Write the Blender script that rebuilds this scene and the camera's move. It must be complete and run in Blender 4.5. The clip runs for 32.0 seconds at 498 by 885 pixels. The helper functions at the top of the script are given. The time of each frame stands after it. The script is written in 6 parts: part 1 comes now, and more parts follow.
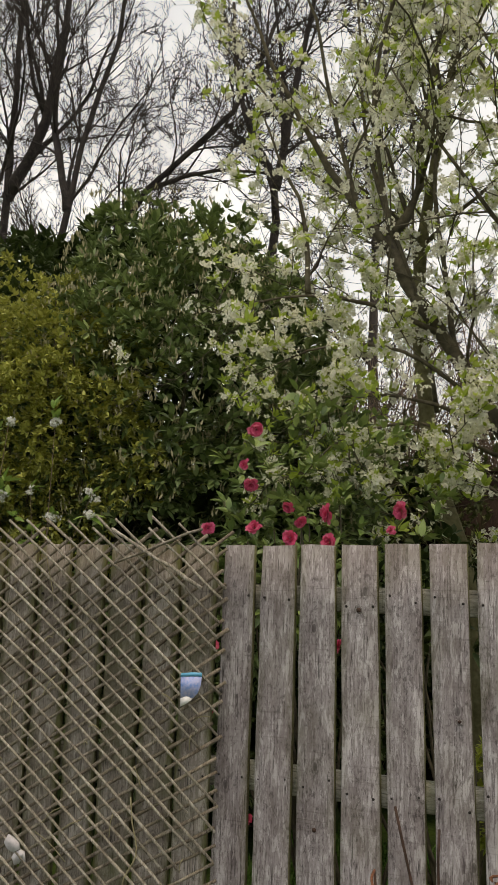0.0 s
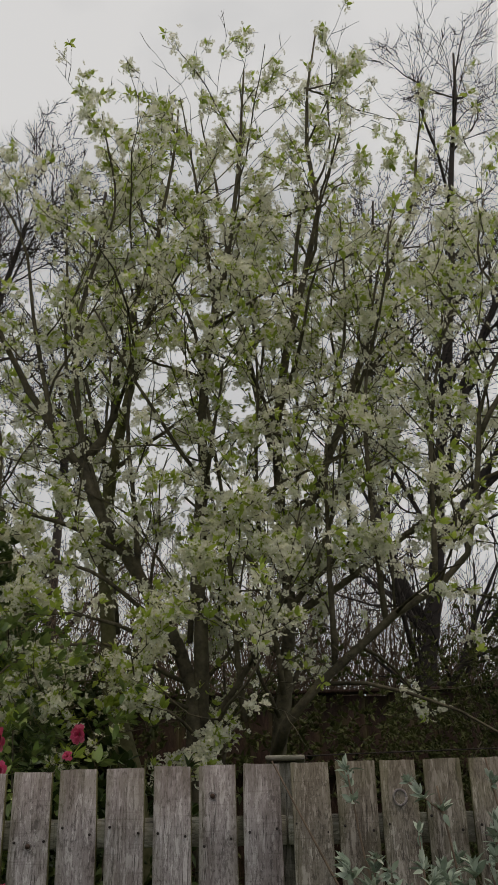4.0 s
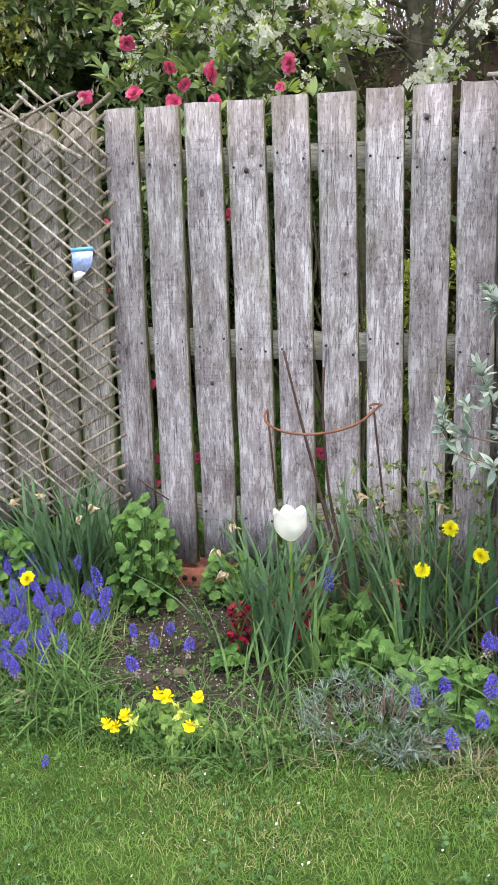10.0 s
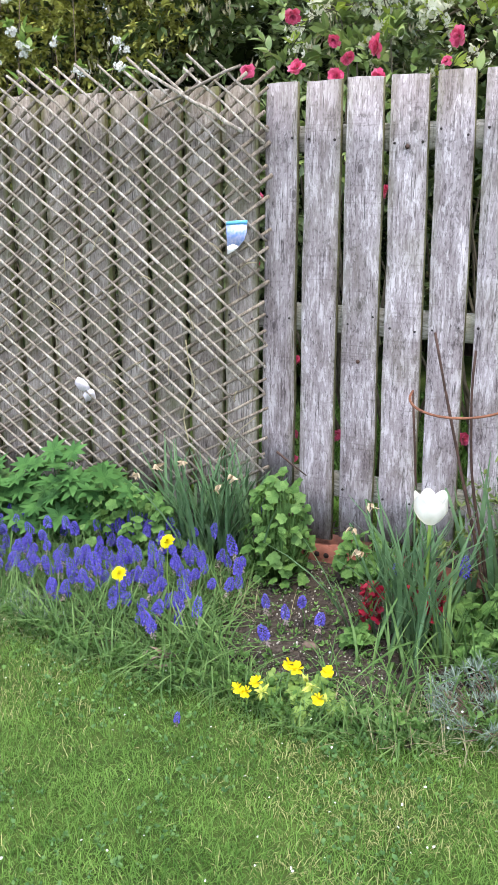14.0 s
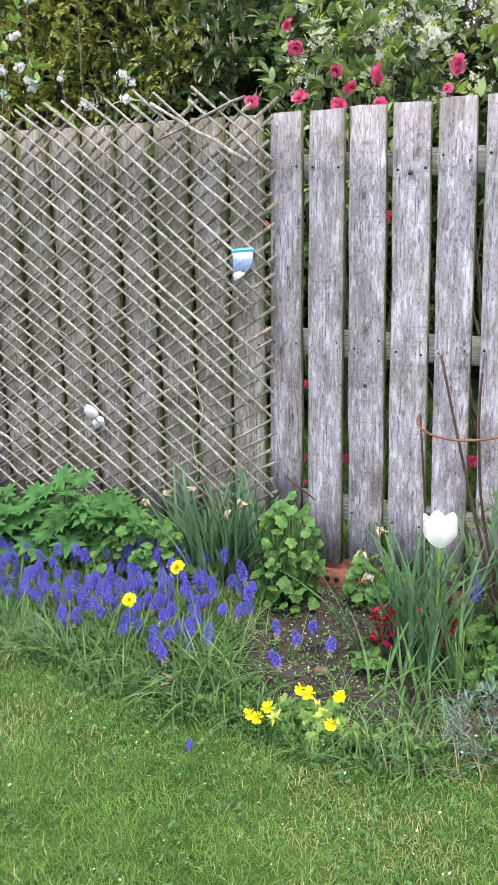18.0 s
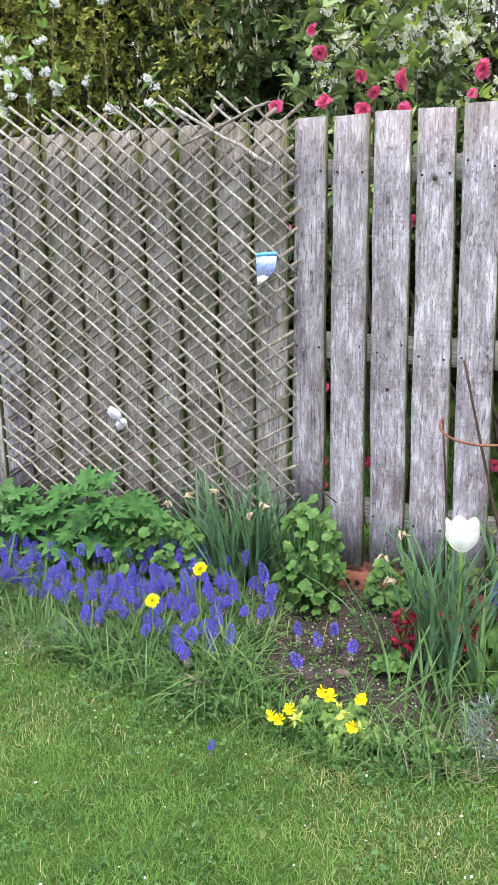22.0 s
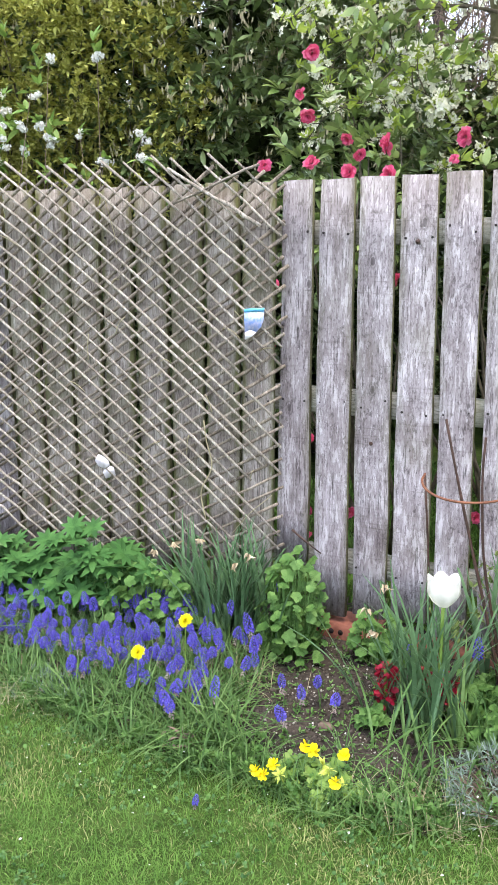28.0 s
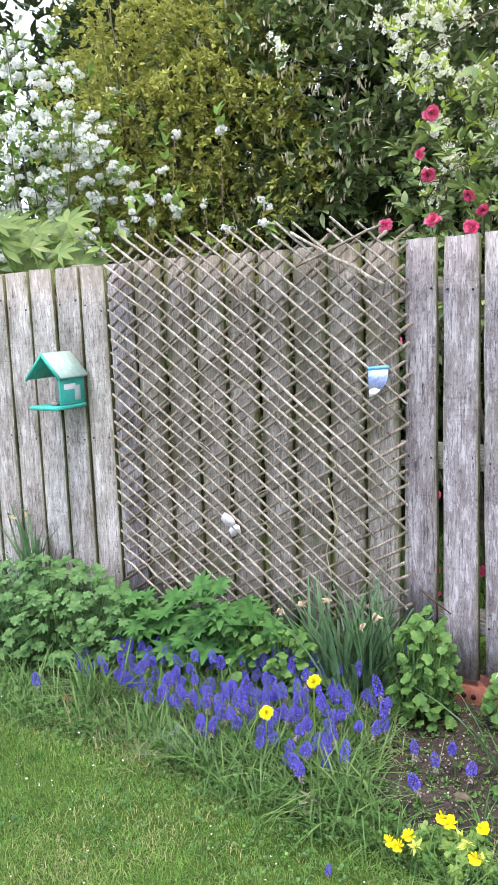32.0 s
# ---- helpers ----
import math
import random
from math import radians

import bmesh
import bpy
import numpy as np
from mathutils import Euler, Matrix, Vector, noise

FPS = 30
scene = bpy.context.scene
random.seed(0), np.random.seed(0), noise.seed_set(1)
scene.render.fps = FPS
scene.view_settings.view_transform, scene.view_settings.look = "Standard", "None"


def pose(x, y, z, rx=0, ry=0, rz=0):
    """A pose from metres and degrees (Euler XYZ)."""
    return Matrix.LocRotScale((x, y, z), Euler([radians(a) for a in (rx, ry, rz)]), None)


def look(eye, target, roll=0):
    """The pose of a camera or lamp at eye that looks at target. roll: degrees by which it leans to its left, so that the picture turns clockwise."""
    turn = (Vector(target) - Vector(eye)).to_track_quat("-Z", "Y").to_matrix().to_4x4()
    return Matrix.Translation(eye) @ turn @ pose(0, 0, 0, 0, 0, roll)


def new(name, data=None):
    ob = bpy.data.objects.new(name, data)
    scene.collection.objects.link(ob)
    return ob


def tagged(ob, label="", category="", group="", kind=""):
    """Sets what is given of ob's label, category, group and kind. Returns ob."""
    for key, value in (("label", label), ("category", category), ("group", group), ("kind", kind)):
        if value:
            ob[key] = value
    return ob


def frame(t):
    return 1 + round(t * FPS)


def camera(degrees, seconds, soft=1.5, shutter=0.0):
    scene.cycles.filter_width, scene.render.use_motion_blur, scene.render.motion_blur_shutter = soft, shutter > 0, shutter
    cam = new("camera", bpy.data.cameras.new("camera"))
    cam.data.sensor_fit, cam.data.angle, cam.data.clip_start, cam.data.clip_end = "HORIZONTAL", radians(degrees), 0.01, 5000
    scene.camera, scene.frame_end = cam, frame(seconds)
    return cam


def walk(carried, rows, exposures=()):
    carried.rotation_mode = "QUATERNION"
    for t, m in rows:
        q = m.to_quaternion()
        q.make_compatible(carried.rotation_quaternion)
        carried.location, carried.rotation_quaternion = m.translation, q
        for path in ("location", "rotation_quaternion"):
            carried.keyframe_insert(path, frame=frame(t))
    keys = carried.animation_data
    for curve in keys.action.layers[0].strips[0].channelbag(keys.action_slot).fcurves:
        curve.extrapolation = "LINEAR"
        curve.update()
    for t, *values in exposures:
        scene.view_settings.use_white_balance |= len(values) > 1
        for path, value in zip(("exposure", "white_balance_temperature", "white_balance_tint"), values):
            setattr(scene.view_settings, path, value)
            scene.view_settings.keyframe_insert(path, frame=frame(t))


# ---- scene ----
cam = camera(32.1, 32.0, soft=1.25)
PATH = [
    (0, (1.107, -2.225, 1.225), (0.269, -0.442, 1.568), 1.8),
    (0.5, (1.095, -2.244, 1.224), (0.541, -0.353, 1.568), 1.8),
    (1, (1.086, -2.27, 1.221), (0.777, -0.328, 1.589), 1.2),
    (1.5, (1.079, -2.286, 1.218), (0.925, -0.335, 1.63), 0.4),
    (2, (1.077, -2.3, 1.215), (1.14, -0.352, 1.664), -0.1),
    (2.5, (1.081, -2.305, 1.212), (1.314, -0.373, 1.673), -0.4),
    (3, (1.086, -2.308, 1.209), (1.235, -0.395, 1.773), -1.4),
    (3.5, (1.093, -2.302, 1.205), (1.083, -0.463, 1.99), -1.5),
    (5.5, (1.117, -2.246, 1.165), (0.929, -0.454, 2.033), -0.8),
    (6, (1.121, -2.235, 1.161), (0.958, -0.352, 1.814), -0.4),
    (6.5, (1.122, -2.231, 1.157), (0.97, -0.276, 1.552), 0.0),
    (7, (1.12, -2.233, 1.15), (0.944, -0.247, 1.304), 0.6),
    (7.5, (1.118, -2.234, 1.141), (0.852, -0.252, 1.173), 1.2),
    (8, (1.109, -2.227, 1.128), (0.783, -0.256, 1.031), 0.7),
    (8.5, (1.103, -2.227, 1.113), (0.742, -0.275, 0.874), -0.3),
    (9, (1.125, -2.217, 1.104), (0.643, -0.314, 0.724), -1.4),
    (9.5, (1.147, -2.195, 1.1), (0.547, -0.348, 0.622), -2.2),
    (10, (1.147, -2.2, 1.101), (0.515, -0.377, 0.575), -1.4),
    (10.5, (1.127, -2.202, 1.097), (0.484, -0.391, 0.543), -0.1),
    (11, (1.123, -2.198, 1.088), (0.474, -0.397, 0.511), 0.4),
    (11.5, (1.127, -2.198, 1.085), (0.46, -0.41, 0.488), -0.2),
    (12, (1.127, -2.205, 1.082), (0.445, -0.422, 0.486), -0.7),
    (12.5, (1.129, -2.21, 1.088), (0.449, -0.426, 0.492), -0.8),
    (13, (1.125, -2.218, 1.089), (0.4, -0.45, 0.497), -0.3),
    (13.5, (1.118, -2.227, 1.092), (0.3, -0.497, 0.511), -0.1),
    (14, (1.113, -2.224, 1.097), (0.219, -0.528, 0.528), -0.2),
    (14.5, (1.107, -2.219, 1.097), (0.161, -0.551, 0.529), -0.2),
    (15, (1.098, -2.223, 1.098), (0.106, -0.579, 0.536), -0.4),
    (15.5, (1.092, -2.23, 1.107), (0.037, -0.623, 0.554), -1.0),
    (17.5, (1.118, -2.236, 1.112), (0.176, -0.553, 0.585), -0.9),
    (18, (1.118, -2.232, 1.098), (0.199, -0.531, 0.586), -1.1),
    (18.5, (1.119, -2.238, 1.105), (0.21, -0.53, 0.598), -1.1),
    (19, (1.117, -2.241, 1.108), (0.207, -0.529, 0.615), -0.6),
    (19.5, (1.118, -2.241, 1.105), (0.205, -0.531, 0.613), -0.6),
    (20, (1.112, -2.242, 1.106), (0.197, -0.538, 0.598), -0.5),
    (20.5, (1.114, -2.24, 1.105), (0.202, -0.536, 0.59), -0.7),
    (21, (1.118, -2.239, 1.108), (0.2, -0.541, 0.585), -1.2),
    (21.5, (1.113, -2.248, 1.111), (0.172, -0.562, 0.59), -1.4),
    (22, (1.111, -2.251, 1.111), (0.158, -0.569, 0.599), -1.0),
    (22.5, (1.111, -2.254, 1.111), (0.158, -0.571, 0.603), -0.5),
    (23, (1.111, -2.258, 1.113), (0.167, -0.569, 0.607), -0.4),
    (23.5, (1.117, -2.254, 1.114), (0.194, -0.553, 0.611), -0.5),
    (24, (1.123, -2.252, 1.106), (0.239, -0.528, 0.61), -0.3),
    (24.5, (1.134, -2.255, 1.105), (0.332, -0.487, 0.622), 0.3),
    (26.5, (1.142, -2.283, 1.178), (0.415, -0.478, 0.719), 0.8),
    (27, (1.123, -2.286, 1.18), (0.305, -0.517, 0.735), 1.1),
    (27.5, (1.12, -2.283, 1.184), (0.229, -0.549, 0.736), 0.6),
    (28, (1.118, -2.28, 1.176), (0.191, -0.564, 0.736), -0.1),
    (28.5, (1.116, -2.283, 1.181), (0.143, -0.589, 0.75), -1.0),
    (29, (1.113, -2.283, 1.187), (0.098, -0.611, 0.77), -1.7),
    (29.5, (1.113, -2.282, 1.182), (0.077, -0.62, 0.778), -2.0),
    (30, (1.116, -2.283, 1.188), (0.079, -0.62, 0.79), -1.8),
    (30.5, (1.11, -2.283, 1.18), (0.087, -0.608, 0.797), -1.4),
    (31, (1.106, -2.285, 1.184), (0.09, -0.604, 0.808), -1.0),
    (31.5, (1.106, -2.287, 1.187), (0.053, -0.624, 0.835), -1.4),
    (32, (1.102, -2.299, 1.189), (-0.064, -0.704, 0.878), -2.2),
]
walk(cam, [(t, look(eye, target, roll)) for t, eye, target, roll in PATH],
     exposures=[(0, -0.77, 9200, 9), (1, -0.62, 9100, 8), (2.5, -1.16, 8700, 9), (3.5, -1.48, 8600, 9), (6, -1.52, 8600, 8), (7, -0.84, 8800, 9), (8, -0.36, 9200, 11), (9, 0.33, 7750, 12), (10, 0.66, 7150, 12), (13, 0.86, 6850, 13), (24, 0.86, 6750, 13), (25.5, 0.8, 6850, 13), (27, 0.73, 6950, 13), (28, 0.9, 6850, 13), (29, 0.92, 6800, 14), (32, 0.87, 6800, 14)])

# ---- world and light: bright overcast spring day ----
world = bpy.data.worlds.new("overcast_sky")
scene.world = world
world.use_nodes = True
wn, wl = world.node_tree.nodes, world.node_tree.links
wn.clear()
sky = wn.new("ShaderNodeTexSky")
sky.sky_type = "NISHITA"
sky.sun_disc = False
sky.sun_elevation, sky.sun_rotation = radians(74), radians(140)
sky.dust_density, sky.ozone_density = 3.0, 1.0
wco = wn.new("ShaderNodeTexCoord")
wmap = wn.new("ShaderNodeMapping")
wmap.inputs["Scale"].default_value = (1.2, 1.2, 2.6)
wl.new(wco.outputs["Generated"], wmap.inputs["Vector"])
cloud = wn.new("ShaderNodeTexNoise")
cloud.inputs["Scale"].default_value, cloud.inputs["Detail"].default_value = 2.2, 6
wl.new(wmap.outputs["Vector"], cloud.inputs["Vector"])
cramp = wn.new("ShaderNodeValToRGB")
cramp.color_ramp.elements[0].position, cramp.color_ramp.elements[0].color = 0.36, (9.0, 10.4, 13.3, 1)
cramp.color_ramp.elements[1].position, cramp.color_ramp.elements[1].color = 0.62, (12.4, 14.0, 17.4, 1)
wl.new(cloud.outputs["Fac"], cramp.inputs["Fac"])
wmix = wn.new("ShaderNodeMixRGB")
wmix.inputs["Fac"].default_value = 0.88
wl.new(sky.outputs["Color"], wmix.inputs["Color1"])
wl.new(cramp.outputs["Color"], wmix.inputs["Color2"])
wbg = wn.new("ShaderNodeBackground")
wbg.inputs["Strength"].default_value = 0.15
wl.new(wmix.outputs["Color"], wbg.inputs["Color"])
wout = wn.new("ShaderNodeOutputWorld")
wl.new(wbg.outputs["Background"], wout.inputs["Surface"])

sun_data = bpy.data.lights.new("sun", "SUN")
sun_data.energy, sun_data.angle, sun_data.color = 1.75, radians(8), (1.0, 0.90, 0.76)
sun = new("sun", sun_data)
sun.matrix_world = look((1.4, -1.6, 8), (0, 0, 0.5))

# ---- mesh helpers ----
rng = np.random.default_rng(7)


def build(name, chunks):
    """One mesh from chunks of (vertices, loop indices, face sizes)."""
    vs, ls, ts, off = [], [], [], 0
    for v, l, t in chunks:
        vs.append(v), ls.append(l + off), ts.append(t)
        off += len(v)
    v, l, t = np.concatenate(vs), np.concatenate(ls), np.concatenate(ts)
    me = bpy.data.meshes.new(name)
    me.vertices.add(len(v)), me.loops.add(len(l)), me.polygons.add(len(t))
    me.vertices.foreach_set("co", np.ascontiguousarray(v, dtype=np.float32).ravel())
    me.loops.foreach_set("vertex_index", l.astype(np.int32))
    me.polygons.foreach_set("loop_start", np.concatenate([[0], np.cumsum(t)[:-1]]).astype(np.int32))
    me.polygons.foreach_set("loop_total", t.astype(np.int32))
    me.update(calc_edges=True)
    return me


def chunk(verts, faces):
    return np.array(verts, float).reshape(-1, 3), np.concatenate([np.array(f) for f in faces]), np.array([len(f) for f in faces])


def scatter(tmpl, pos, rot, scale):
    """Copies of a template at positions with rotation matrices and sizes, as one chunk."""
    v, l, t = tmpl
    pos, scale = np.asarray(pos, float), np.asarray(scale, float)
    n = len(pos)
    if scale.ndim == 1:
        scale = np.repeat(scale[:, None], 3, 1)
    out = np.einsum("nij,nkj->nki", rot, v[None] * scale[:, None, :]) + pos[:, None, :]
    loops = (l[None] + (np.arange(n) * len(v))[:, None]).ravel()
    return out.reshape(-1, 3), loops, np.tile(t, n)


def unit(a):
    a = np.asarray(a, float)
    return a / np.maximum(np.linalg.norm(a, axis=-1, keepdims=True), 1e-9)


def aim(dirs, roll=None, spread=0.6):
    """Rotations that bring +y along dirs with +z as near to the sky as can be, rolled at random by spread."""
    d = unit(dirs)
    n = len(d)
    up = np.tile([0.0, 0.02, 1.0], (n, 1))
    x = unit(np.cross(d, up) + 1e-4)
    z = np.cross(x, d)
    a = rng.normal(0, spread, n) if roll is None else roll
    c, s = np.cos(a)[:, None], np.sin(a)[:, None]
    x, z = c * x + s * z, c * z - s * x
    return np.stack([x, d, z], axis=2)


def leaf(width=0.4, steps=4, fold=0.12, curl=0.25, tip=0.7):
    """A pointed, folded and drooping leaf of length 1 along +y."""
    vs, fs = [(0, 0, 0)], []
    for k in range(1, steps):
        u = k / steps
        w = width * 0.5 * math.sin(math.pi * u ** tip)
        z = -curl * u * u
        vs += [(-w, u, z + fold * w * 2), (0, u, z), (w, u, z + fold * w * 2)]
    vs.append((0, 1, -curl))
    fs += [(0, 2, 1), (0, 3, 2)]
    for k in range(steps - 2):
        a = 1 + 3 * k
        fs += [(a, a + 1, a + 4, a + 3), (a + 1, a + 2, a + 5, a + 4)]
    a, e = 1 + 3 * (steps - 2), len(vs) - 1
    fs += [(a, a + 1, e), (a + 1, a + 2, e)]
    return chunk(vs, fs)


def blade(width=0.03, steps=5, bend=0.5):
    """A strap leaf of length 1 that stands up +z and bends over to +y."""
    vs, fs = [], []
    for k in range(steps + 1):
        u = k / steps
        w = width * 0.5 * (1 - u ** 3) + 0.0015
        y, z = bend * u * u, u * (1 - 0.35 * bend * u)
        vs += [(-w, y, z), (w, y, z)]
        if k:
            fs.append((2 * k - 2, 2 * k - 1, 2 * k + 1, 2 * k))
    return chunk(vs, fs)


def tube(points, radii, sides=5):
    """A tapered tube along points."""
    p = np.asarray(points, float)
    r = np.broadcast_to(np.asarray(radii, float), (len(p),))
    d = unit(np.gradient(p, axis=0))
    ref = np.array([0.31, 0.17, 0.93]) if abs(d[0, 2]) < 0.9 else np.array([1.0, 0.1, 0.0])
    x = unit(np.cross(d, ref))
    y = np.cross(d, x)
    a = np.arange(sides) * 2 * math.pi / sides
    v = p[:, None] + r[:, None, None] * (np.cos(a)[None, :, None] * x[:, None] + np.sin(a)[None, :, None] * y[:, None])
    n, k = len(p), np.arange(sides)
    k2 = (k + 1) % sides
    base = (np.arange(n - 1) * sides)[:, None]
    l = np.stack([base + k, base + k2, base + sides + k2, base + sides + k], axis=2).reshape(-1)
    t = np.full((n - 1) * sides, 4)
    caps = np.concatenate([k[::-1], (n - 1) * sides + k])
    return v.reshape(-1, 3), np.concatenate([l, caps]), np.concatenate([t, [sides, sides]])


def smooth(points, n=10):
    """A soft curve through points."""
    p = np.asarray(points, float)
    t = np.concatenate([[0], np.cumsum(np.linalg.norm(np.diff(p, axis=0), axis=1))])
    m = np.gradient(p, t, axis=0)
    out = []
    for u in np.linspace(0, t[-1], n):
        i = min(max(int(np.searchsorted(t, u)) - 1, 0), len(p) - 2)
        h = t[i + 1] - t[i]
        s = (u - t[i]) / h
        out.append((2 * s**3 - 3 * s**2 + 1) * p[i] + (s**3 - 2 * s**2 + s) * h * m[i] + (3 * s**2 - 2 * s**3) * p[i + 1] + (s**3 - s**2) * h * m[i + 1])
    return np.array(out)


def box(x0, x1, y0, y1, z0, z1, b=0.003):
    """A box with chamfered edges."""
    vs, rings = [], []
    for z, s in ((z0, b), (z0 + b, 0), (z1 - b, 0), (z1, b)):
        for x, y in ((x0 + b + s, y0 + s), (x1 - b - s, y0 + s), (x1 - s, y0 + b + s), (x1 - s, y1 - b - s), (x1 - b - s, y1 - s), (x0 + b + s, y1 - s), (x0 + s, y1 - b - s), (x0 + s, y0 + b + s)):
            vs.append((x, y, z))
    fs = [tuple(range(7, -1, -1)), tuple(range(24, 32))]
    for r in range(3):
        for k in range(8):
            a, c = 8 * r + k, 8 * r + (k + 1) % 8
            fs.append((a, c, c + 8, a + 8))
    return chunk(vs, fs)


def thing(name, at, label, category, group="", kind=""):
    ob = new(name)
    ob.location = at
    ob.empty_display_size = 0.05
    return tagged(ob, label, category, group, kind)


def part(name, shape, material, parent, label="", kind="", flat=False):
    """One mesh object under parent. shape: chunks in world space, or a ready mesh in the parent's space."""
    if isinstance(shape, bpy.types.Mesh):
        me = shape
    else:
        me = build(name, shape if isinstance(shape, list) else [shape])
        base = parent.get("base") or parent.location
        base = Vector(base)
        if parent.parent:
            base += Vector(parent.parent.get("base") or parent.parent.location)
        me.transform(Matrix.Translation(-base))
    if not me.materials:
        me.materials.append(material)
        if not flat:
            me.shade_smooth()
    ob = new(name, me)
    ob.parent = parent
    return tagged(ob, label, kind=kind)


def solid(name, shape, material, label, category, group="", kind="", flat=False):
    """A top-level thing of one mesh, in world space."""
    me = build(name, shape if isinstance(shape, list) else [shape])
    me.materials.append(material)
    if not flat:
        me.shade_smooth()
    return tagged(new(name, me), label, category, group, kind)


# the far half of the garden stands at a slight angle to the near half, hinged at the trellis edge
HINGE, ANGLE = Vector((0, 0.02, 0)), 6.5


def swing(ob, share=1.0):
    """Turns a thing about the hinge, by a share of the angle."""
    ob["base"] = ob.location[:]
    ob.matrix_basis = Matrix.Translation(HINGE) @ pose(0, 0, 0, 0, 0, ANGLE * share) @ Matrix.Translation(-HINGE) @ ob.matrix_basis
    return ob


# ---- materials ----
def nodes_of(name):
    m = bpy.data.materials.new(name)
    m.use_nodes = True
    n, l = m.node_tree.nodes, m.node_tree.links
    return m, n, l, n["Principled BSDF"], n["Material Output"]


def noise_at(n, l, vec, scale, detail=4.0, rough=0.55):
    t = n.new("ShaderNodeTexNoise")
    t.inputs["Scale"].default_value, t.inputs["Detail"].default_value, t.inputs["Roughness"].default_value = scale, detail, rough
    l.new(vec, t.inputs["Vector"])
    return t.outputs["Fac"]


def ramp(n, l, fac, stops):
    r = n.new("ShaderNodeValToRGB")
    e = r.color_ramp.elements
    while len(e) < len(stops):
        e.new(0.5)
    for k, (pos, col) in enumerate(stops):
        e[k].position, e[k].color = pos, (*col, 1) if len(col) == 3 else col
    l.new(fac, r.inputs["Fac"])
    return r.outputs["Color"]


def mix(n, l, fac, a, b, kind="MIX"):
    m = n.new("ShaderNodeMixRGB")
    m.blend_type = kind
    for v, key in ((fac, "Fac"), (a, "Color1"), (b, "Color2")):
        if isinstance(v, (int, float)):
            m.inputs[key].default_value = v
        elif isinstance(v, tuple):
            m.inputs[key].default_value = (*v, 1)
        else:
            l.new(v, m.inputs[key])
    return m.outputs["Color"]


def bump(n, l, height, bsdf, strength=0.4, distance=0.002):
    b = n.new("ShaderNodeBump")
    b.inputs["Strength"].default_value, b.inputs["Distance"].default_value = strength, distance
    l.new(height, b.inputs["Height"])
    l.new(b.outputs["Normal"], bsdf.inputs["Normal"])


def foliage(name, dark, mid, light, rough=0.5, glow=0.25, scale=30.0, spec=0.2):
    """Leaves: each island its own shade, blotched, with light coming through."""
    m, n, l, bsdf, out = nodes_of(name)
    geo, co = n.new("ShaderNodeNewGeometry"), n.new("ShaderNodeTexCoord")
    col = ramp(n, l, geo.outputs["Random Per Island"], [(0.0, dark), (0.5, mid), (1.0, light)])
    blot = noise_at(n, l, co.outputs["Object"], scale, 5)
    col = mix(n, l, 0.35, col, ramp(n, l, blot, [(0.3, tuple(0.6 * c for c in dark)), (0.7, tuple(min(1, 1.15 * c) for c in light))]))
    l.new(col, bsdf.inputs["Base Color"])
    bsdf.inputs["Roughness"].default_value = rough
    bsdf.inputs["Specular IOR Level"].default_value = spec
    bump(n, l, noise_at(n, l, co.outputs["Object"], scale * 6, 3), bsdf, 0.25, 0.002)
    tr, mx = n.new("ShaderNodeBsdfTranslucent"), n.new("ShaderNodeMixShader")
    l.new(mix(n, l, 0.5, col, light), tr.inputs["Color"])
    mx.inputs["Fac"].default_value = glow
    l.new(bsdf.outputs["BSDF"], mx.inputs[1]), l.new(tr.outputs["BSDF"], mx.inputs[2])
    l.new(mx.outputs["Shader"], out.inputs["Surface"])
    return m


def plain(name, a, b, rough=0.7, scale=40.0, metal=0.0, relief=0.3, dist=0.002, spec=0.4):
    """Two tones mottled at two scales."""
    m, n, l, bsdf, out = nodes_of(name)
    co = n.new("ShaderNodeTexCoord")
    big, small = noise_at(n, l, co.outputs["Object"], scale * 0.2, 3), noise_at(n, l, co.outputs["Object"], scale, 6)
    l.new(ramp(n, l, mix(n, l, 0.5, big, small), [(0.35, a), (0.65, b)]), bsdf.inputs["Base Color"])
    bsdf.inputs["Roughness"].default_value, bsdf.inputs["Metallic"].default_value = rough, metal
    bsdf.inputs["Specular IOR Level"].default_value = spec
    bump(n, l, small, bsdf, relief, dist)
    return m


